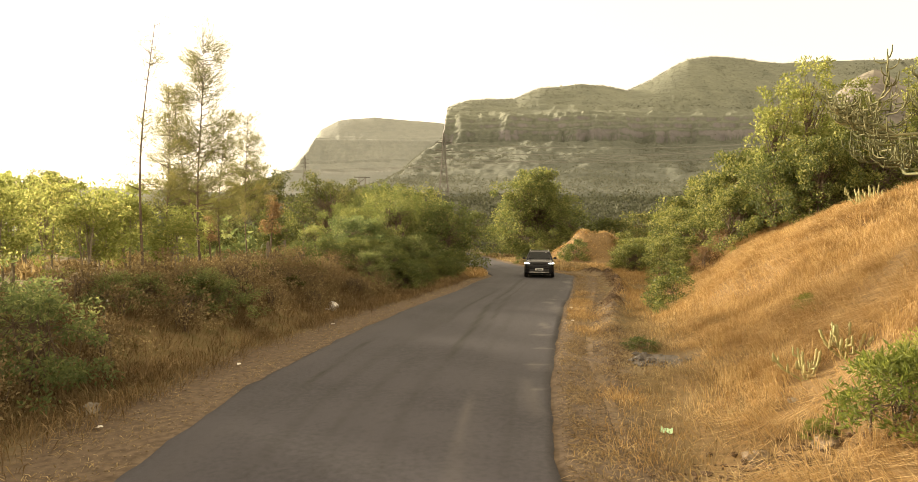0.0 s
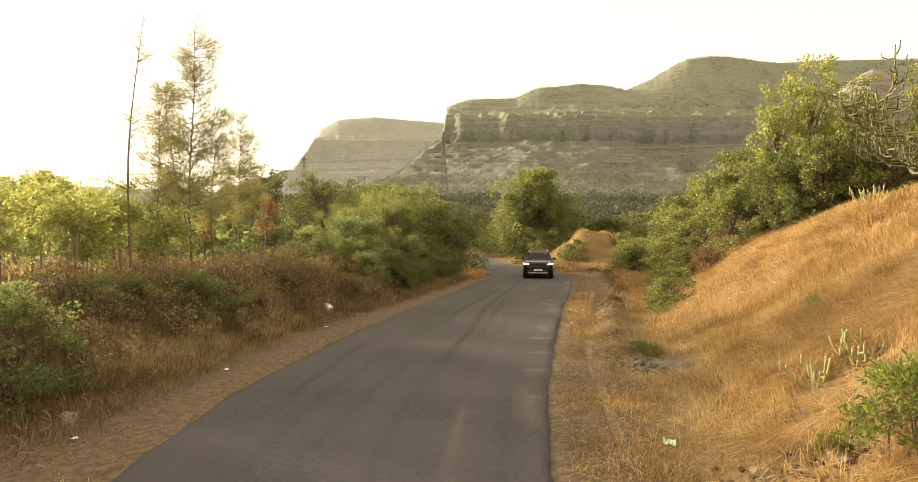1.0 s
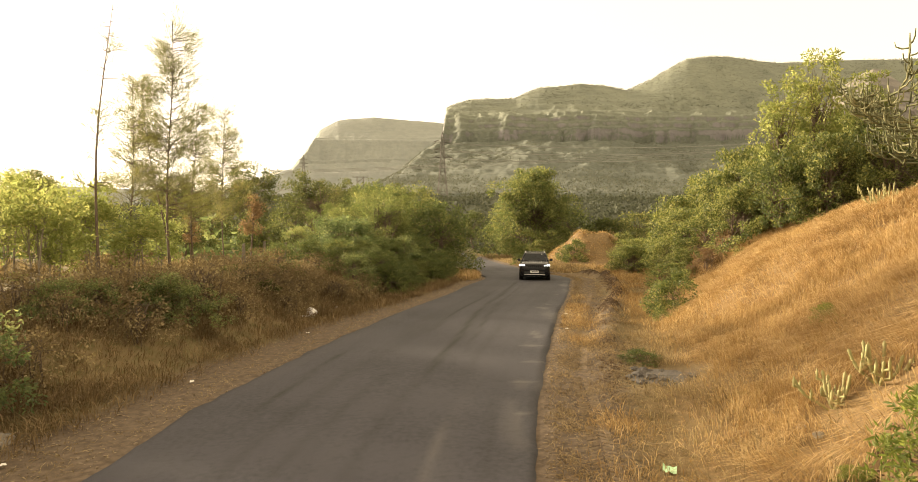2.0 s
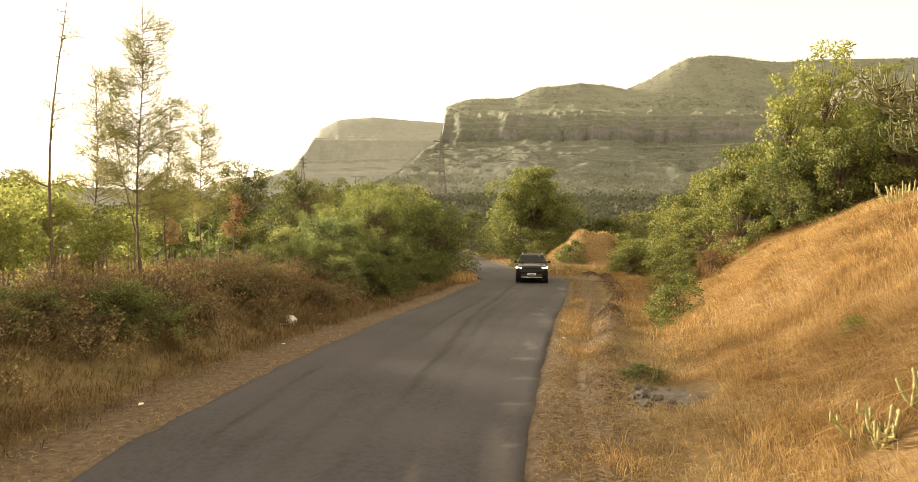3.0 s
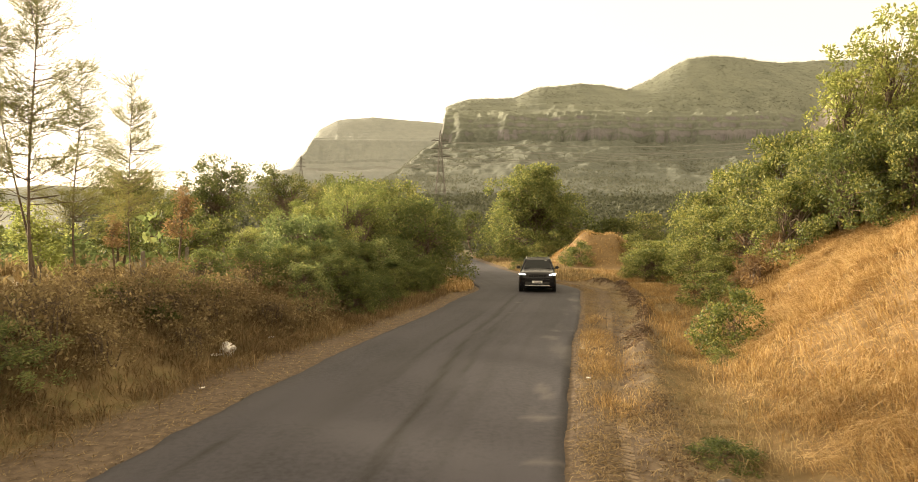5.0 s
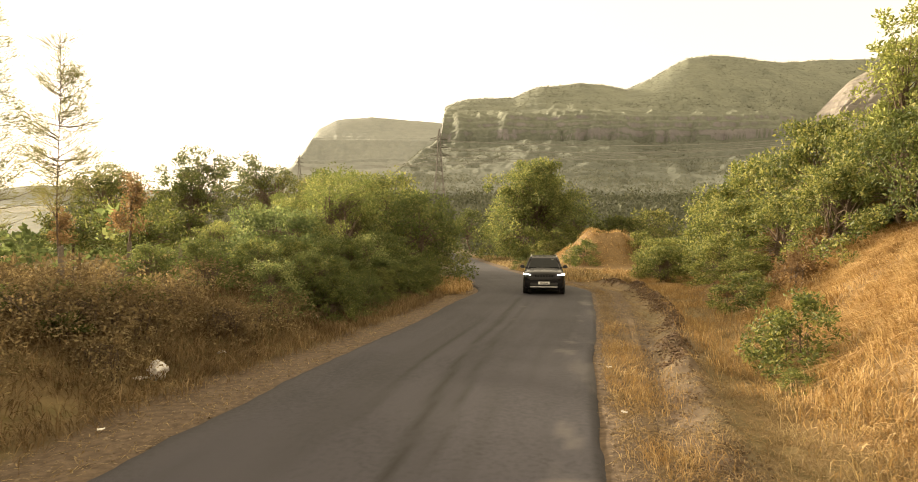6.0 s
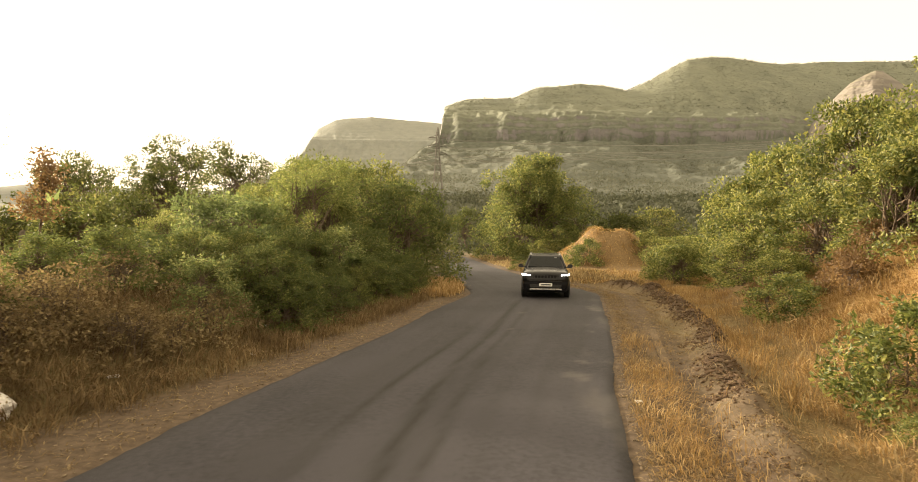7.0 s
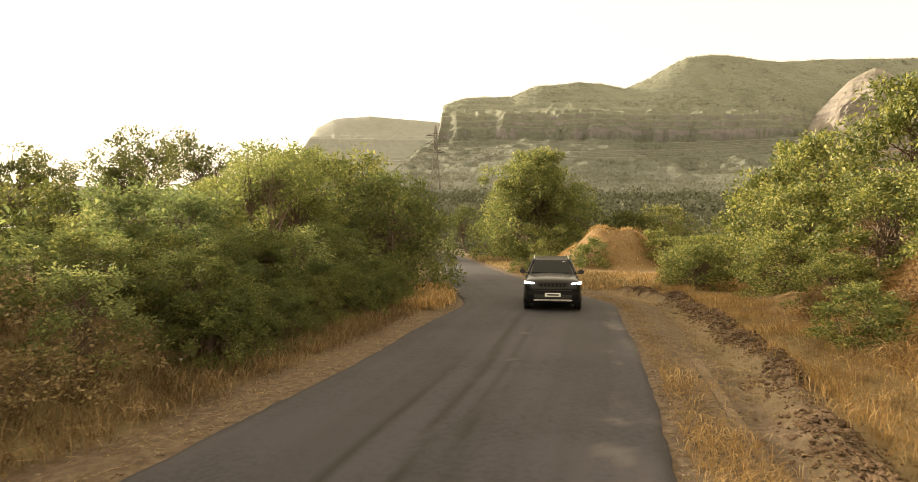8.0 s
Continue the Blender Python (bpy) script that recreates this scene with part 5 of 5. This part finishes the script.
def pylon(spot, tall=34.0):
    """A lattice tower with three pairs of arms."""
    thing = holder("pylon", spot, "grey lattice steel power pylon", "pylon", "pylons")
    levels = [0, 5, 10, 14.5, 18.5, 21.5, 24, 26.5, 29, 31.5]
    half = [2.7, 2.2, 1.75, 1.35, 1.05, 0.85, 0.78, 0.7, 0.6, 0.5]
    corners = lambda k: [np.array([sx * half[k], sy * half[k], levels[k]]) for sx, sy in ((-1, -1), (1, -1), (1, 1), (-1, 1))]
    legs = [[], [], [], []]
    brace = []
    for k in range(len(levels) - 1):
        a, b = corners(k), corners(k + 1)
        for q in range(4):
            legs[q].append((a[q], b[q]))
            brace += [(a[q], b[(q + 1) % 4]), (a[(q + 1) % 4], b[q]), (b[q], b[(q + 1) % 4])]
    peak = np.array([0, 0, tall])
    for q, c in enumerate(corners(len(levels) - 1)):
        legs[q].append((c, peak))
    for leg in legs:
        v, f = bars(leg, 0.19)
        part("leg", mesh_of("leg", v, f, STEEL), None, thing)
    v, f = bars(brace, 0.085)
    part("bracing", mesh_of("bracing", v, f, STEEL), None, thing)
    for z, w in ((21.5, 4.6), (25.2, 4.4), (29.0, 4.2)):
        for s in (-1, 1):
            tip = np.array([s * w, 0, z + 0.1])
            v, f = bars([(np.array([s * 0.8, 0.8, z]), tip), (np.array([s * 0.8, -0.8, z]), tip), (np.array([s * 0.7, 0, z + 1.2]), tip)], 0.13)
            arm = part("arm", mesh_of("arm", v, f, STEEL), None, thing)
            v, f = tubes([((tip, tip - [0, 0, 1.0]), (0.13, 0.13))], 6)
            part("insulator", mesh_of("insulator", v, f, WIRE), None, arm)
    return thing


PY = (-7.6, 290.0)
py_a = pylon(pose(PY[0], PY[1], ground_at(*PY) - 0.3, 0, 0, 8), 34)
PY2 = (-160.0, 610.0)
copy_thing(py_a, pose(PY2[0], PY2[1], 42, 0, 0, 20))


def wire(name, a, b, sag, thick, label):
    k = np.linspace(0, 1, 40)
    p = np.outer(1 - k, a) + np.outer(k, b)
    p[:, 2] -= sag * 4 * k * (1 - k)
    v, f = tubes([(p, np.full(40, thick))], 4)
    return tagged(new(name, mesh_of(name, v, f, WIRE, True)), label, "wire", "power lines")


base = ground_at(*PY)
for z, s in ((20.6, -1), (20.6, 1), (24.3, -1), (24.3, 1), (28.1, -1), (28.1, 1)):
    a = np.array([PY[0] + s * 4.5, PY[1], base + z])
    wire("power_line", a, np.array([330.0 + s * 3, 420.0, base + z + 32]), 8, 0.08, "long power line sagging across the valley")
    if z == 20.6:
        wire("power_line", a, np.array([PY2[0] + s * 4.5, PY2[1], 42 + z]), 6, 0.03, "long power line sagging across the valley")


for k in range(3):
    wire("power_line", np.array([-150.0, 255 + 2.0 * k, 25 + 0.5 * k]), np.array([260.0, 330 + 3.0 * k, 54 + 1.5 * k]), 5, 0.07, "long power line sagging across the valley")


def pole_pair(spot):
    thing = holder("utility_pole", spot, "twin concrete power poles with a steel crossarm", "utility pole")
    for s in (-1, 1):
        v, f = tubes([(((s * 1.0, 0, -0.3), (s * 1.0, 0, 9.0)), (0.17, 0.12))], 8)
        part("pole", mesh_of("pole", v, f, POSTSTONE), None, thing)
    v, f = bars([((-2.6, 0, 8.8), (2.6, 0, 8.8)), ((-1, 0, 7.0), (1, 0, 8.5))], 0.11)
    part("crossarm", mesh_of("crossarm", v, f, STEEL), None, thing)
    for x in (-2.4, 0, 2.4):
        v, f = tubes([(((x, 0, 8.8), (x, 0, 9.3)), (0.08, 0.06))], 6)
        part("insulator", mesh_of("insulator", v, f, WIRE), None, thing)
    return thing


pole_pair(pose(-43.0, 262, ground_at(-43, 262), 0, 0, 5) @ Matrix.Scale(1.35, 4))


# ---- the car ----
CARPAINT = plain("black_car_paint", (0.010, 0.010, 0.012), 0.25, 0.0, 0.25, 0.12)
CLADDING = plain("black_plastic_trim", (0.02, 0.02, 0.02), 0.6)
GLASSDARK = plain("tinted_glass", (0.008, 0.010, 0.012), 0.05, 0.0, 0.12)
CHROME = plain("satin_chrome", (0.55, 0.55, 0.56), 0.25, 0.9)
RUBBER = plain("tyre_rubber", (0.018, 0.018, 0.018), 0.85)
ALLOY = plain("dark_alloy", (0.16, 0.16, 0.17), 0.35, 0.8)
HEADLAMP = plain("headlamp_glow", (1.0, 0.97, 0.9), 0.2, emit=5.0)
AMBERLAMP = plain("foglamp_glow", (1.0, 0.78, 0.35), 0.2, emit=2.5)
REDLAMP = plain("tail_lamp_red", (0.35, 0.02, 0.02), 0.2)
PLATE = plain("number_plate_white", (0.75, 0.75, 0.74), 0.5)
INK = plain("plate_ink", (0.03, 0.03, 0.03), 0.6)


def block(size, at=(0, 0, 0), bevel=0.01, taper=(1.0, 1.0)):
    """A rounded block; taper: how much narrower its top is."""
    bm = bmesh.new()
    bmesh.ops.create_cube(bm, size=1.0)
    for v in bm.verts:
        k = taper if v.co.z > 0 else (1.0, 1.0)
        v.co = Vector((v.co.x * size[0] * k[0] + at[0], v.co.y * size[1] * k[1] + at[1], v.co.z * size[2] + at[2]))
    if bevel:
        bmesh.ops.bevel(bm, geom=bm.edges[:], offset=bevel, segments=2, affect="EDGES")
    return bm


def loft(sections):
    """A closed skin over rings with the same number of points, capped at both ends."""
    n, k = len(sections[0]), len(sections)
    v = np.array(sections, float).reshape(-1, 3)
    i = np.arange(k - 1)[:, None] * n + np.arange(n)[None]
    j = np.arange(k - 1)[:, None] * n + (np.arange(n)[None] + 1) % n
    side = np.stack([i, j, j + n, i + n], -1).reshape(-1, 4)
    return v, [side, np.arange(n)[None, ::-1], (np.arange(n) + (k - 1) * n)[None]]


def slab(corners, thick):
    """A pane through four corners, thickened along its normal."""
    p = [Vector(c) for c in corners]
    nrm = (p[1] - p[0]).cross(p[3] - p[0]).normalized() * thick
    bm = bmesh.new()
    a = [bm.verts.new(c) for c in p]
    b = [bm.verts.new(c + nrm) for c in p]
    bm.faces.new(a[::-1])
    bm.faces.new(b)
    for k in range(4):
        bm.faces.new((a[k], a[(k + 1) % 4], b[(k + 1) % 4], b[k]))
    bmesh.ops.recalc_face_normals(bm, faces=bm.faces[:])
    return bm


def spun(profile, x, sides=28):
    """A wheel part: a profile of (half width offset, radius) spun round the x axis."""
    ring = np.arange(sides) / sides * 2 * np.pi
    rings = [np.stack([np.full(sides, x + o), r * np.cos(ring), r * np.sin(ring)], 1) for o, r in profile]
    v, f = loft(rings)
    return v, f


def suv(spot):
    car = holder("car", spot, "black compact SUV with lit headlights on the road", "car")

    def ring(y, w, zb, zs, crown):
        half = [(0, zb), (w * 0.80, zb), (w * 0.97, zb + 0.10), (w, zb + 0.30), (w * 1.0, (zb + zs) / 2 + 0.1), (w * 0.975, zs - 0.09), (w * 0.93, zs - 0.02), (w * 0.80, zs + crown * 0.4), (w * 0.45, zs + crown * 0.85), (0, zs + crown)]
        pts = half + [(-a, b) for a, b in half[-2:0:-1]]
        return [(a, y, b) for a, b in pts]

    body = [ring(*s) for s in ((-2.20, 0.70, 0.42, 0.80, 0.02), (-2.16, 0.80, 0.30, 0.92, 0.03), (-2.05, 0.87, 0.24, 0.985, 0.035), (-1.85, 0.90, 0.22, 1.01, 0.045), (-1.4, 0.91, 0.20, 1.04, 0.055), (-0.9, 0.91, 0.20, 1.075, 0.06),
                               (-0.6, 0.91, 0.20, 1.09, 0.05), (0.4, 0.91, 0.20, 1.11, 0.03), (1.3, 0.91, 0.20, 1.13, 0.03), (1.8, 0.90, 0.24, 1.13, 0.02), (2.05, 0.88, 0.28, 1.10, 0.02), (2.16, 0.84, 0.36, 1.04, 0.0), (2.20, 0.76, 0.45, 0.92, 0.0))]
    v, f = loft(body)
    part("body", mesh_of("body", v, f, CARPAINT, True), None, car, "glossy black bodywork")

    def hoop(z, y0, y1, w0, w1, rnd):
        return [(-w0 + rnd, y0, z), (w0 - rnd, y0, z), (w0, y0 + rnd * 1.4, z), (w1, y1 - rnd, z), (w1 - rnd, y1, z), (-w1 + rnd, y1, z), (-w1, y1 - rnd, z), (-w0, y0 + rnd * 1.4, z)]

    v, f = loft([hoop(1.08, -0.88, 2.06, 0.83, 0.80, 0.10), hoop(1.30, -0.50, 1.93, 0.76, 0.74, 0.10), hoop(1.53, -0.06, 1.72, 0.66, 0.64, 0.09), hoop(1.59, 0.10, 1.62, 0.58, 0.57, 0.09)])
    part("cabin", mesh_of("cabin", v, f, CARPAINT, False), None, car)
    part("windscreen", slab(((-0.70, -0.79, 1.125), (0.70, -0.79, 1.125), (0.575, -0.115, 1.51), (-0.575, -0.115, 1.51)), 0.022), GLASSDARK, car, "dark windscreen")
    part("rear_window", slab(((0.66, 2.02, 1.16), (-0.66, 2.02, 1.16), (-0.56, 1.75, 1.49), (0.56, 1.75, 1.49)), 0.022), GLASSDARK, car)
    for s in (-1, 1):
        for y0, y1, t0, t1 in ((-0.62, 0.42, -0.02, 0.45), (0.50, 1.18, 0.52, 1.14), (1.26, 1.72, 1.22, 1.48)):
            c = [(s * 0.822, y0, 1.14), (s * 0.815, y1, 1.14), (s * 0.688, t1, 1.47), (s * 0.688, t0, 1.47)]
            part("side_window", slab(c if s > 0 else c[::-1], 0.016), GLASSDARK, car)
        v, f = tubes([(np.array([(s * 0.80, -0.72, 1.13), (s * 0.735, -0.40, 1.32), (s * 0.66, -0.08, 1.52), (s * 0.61, 0.2, 1.59)]), (0.035, 0.035, 0.035, 0.03))], 6)
        part("pillar", mesh_of("pillar", v, f, CARPAINT, True), None, car)
        v, f = tubes([(np.array([(s * 0.60, 0.02, 1.56), (s * 0.60, 0.12, 1.635), (s * 0.60, 0.8, 1.655), (s * 0.60, 1.5, 1.63), (s * 0.59, 1.62, 1.56)]), (0.016, 0.018, 0.018, 0.018, 0.016))], 6)
        part("roof_rail", mesh_of("roof_rail", v, f, CHROME, True), None, car, "satin metal roof rail")
        mirror = part("mirror", block((0.22, 0.14, 0.15), (s * 1.0, -0.52, 1.16), 0.035, (0.85, 0.8)), CARPAINT, car)
        part("mirror_arm", block((0.12, 0.05, 0.04), (s * 0.87, -0.54, 1.11), 0.01), CLADDING, mirror)
        lamp = part("headlight", slab(((s * 0.895, -2.06, 0.88), (s * 0.58, -2.215, 0.885), (s * 0.58, -2.205, 0.912), (s * 0.905, -2.0, 0.945))[::-s], 0.03), HEADLAMP, car, "lit white headlight")
        part("fog_light", block((0.16, 0.05, 0.06), (s * 0.68, -2.14, 0.52), 0.012), AMBERLAMP if s < 0 else CHROME, car, "small fog light in the bumper")
        part("tail_light", block((0.30, 0.06, 0.12), (s * 0.66, 2.15, 0.98), 0.02), REDLAMP, car, "red tail light")
        part("sill", block((0.05, 2.3, 0.16), (s * 0.91, 0.05, 0.29), 0.02), CLADDING, car)
        for y in (-0.1, 0.95):
            part("door_handle", block((0.025, 0.20, 0.03), (s * 0.915, y, 0.93), 0.008), CLADDING, car)
        for y in (-1.36, 1.28):
            v, f = spun(((-0.03, 0.445), (0.0, 0.455), (0.015, 0.44), (0.015, 0.37)) if s > 0 else ((0.03, 0.445), (0.0, 0.455), (-0.015, 0.44), (-0.015, 0.37)), s * 0.905)
            arch = part("wheel_arch", mesh_of("wheel_arch", v + [0, y, 0.40], f, CLADDING, True), None, car)
            wheel = part("wheel", mesh_of("wheel", *(lambda q: (q[0] + [0, y, 0.355], q[1]))(spun(((-0.11, 0.30), (-0.11, 0.335), (-0.08, 0.355), (0.08, 0.355), (0.11, 0.335), (0.11, 0.25)), s * 0.83)), RUBBER, True), None, car, "black tyre")
            v, f = spun(((-0.02, 0.24), (0.0, 0.25), (0.012, 0.235), (-0.004, 0.07), (0.012, 0.05)) if s > 0 else ((0.02, 0.24), (0.0, 0.25), (-0.012, 0.235), (0.004, 0.07), (-0.012, 0.05)), s * 0.938, 20)
            part("rim", mesh_of("rim", v + [0, y, 0.355], f, ALLOY, False), None, wheel, "dark alloy rim")
    # front: grille with slots, bumper, skid strip and plate
    grille = part("grille", block((0.92, 0.06, 0.15), (0, -2.19, 0.85), 0.03, (1.06, 1)), CLADDING, car, "black grille with seven slots")
    for k in range(7):
        part("grille_slot", block((0.085, 0.02, 0.09), ((k - 3) * 0.122, -2.226, 0.85), 0.012), CARPAINT, grille)
    part("bumper", block((1.62, 0.12, 0.20), (0, -2.15, 0.60), 0.05, (1.05, 1)), CARPAINT, car)
    part("air_intake", block((1.20, 0.05, 0.15), (0, -2.20, 0.50), 0.03), CLADDING, car)
    part("bumper_strip", block((1.25, 0.03, 0.035), (0, -2.215, 0.685), 0.012), CLADDING, car)
    part("skid_plate", block((1.25, 0.07, 0.06), (0, -2.185, 0.37), 0.025), CHROME, car, "silver skid strip under the bumper")
    plate = part("number_plate", block((0.50, 0.015, 0.12), (0, -2.238, 0.545), 0.005), PLATE, car, "white plate with a dark bar")
    part("plate_bar", block((0.36, 0.004, 0.045), (0.01, -2.248, 0.545), 0.0), INK, plate)
    part("rear_bumper", block((1.60, 0.14, 0.24), (0, 2.15, 0.52), 0.05), CLADDING, car)
    for s in (-1, 1):
        v, f = tubes([(np.array([(s * 0.42, -2.05, 1.0), (s * 0.50, -1.5, 1.085), (s * 0.60, -0.9, 1.12)]), (0.014, 0.02, 0.012))], 6)
        part("bonnet_ridge", mesh_of("bonnet_ridge", v, f, CARPAINT, True), None, car)
        v, f = tubes([(np.array([(s * 0.1 - 0.25, -0.80, 1.14), (s * 0.1 + 0.05, -0.77, 1.155), (s * 0.1 + 0.36, -0.79, 1.15)]), (0.012, 0.01, 0.006))], 5)
        part("wiper", mesh_of("wiper", v, f, CLADDING, True), None, car)
    part("antenna", block((0.05, 0.16, 0.07), (0, 1.55, 1.62), 0.015, (0.4, 0.4)), CLADDING, car)
    part("sticker", block((0.09, 0.004, 0.05), (0.42, -0.205, 1.478), 0.0), PLATE, car, "small white sticker on the windscreen")
    return car


suv(pose(5.55, 40.0, 0.012, 0, 0, -8))
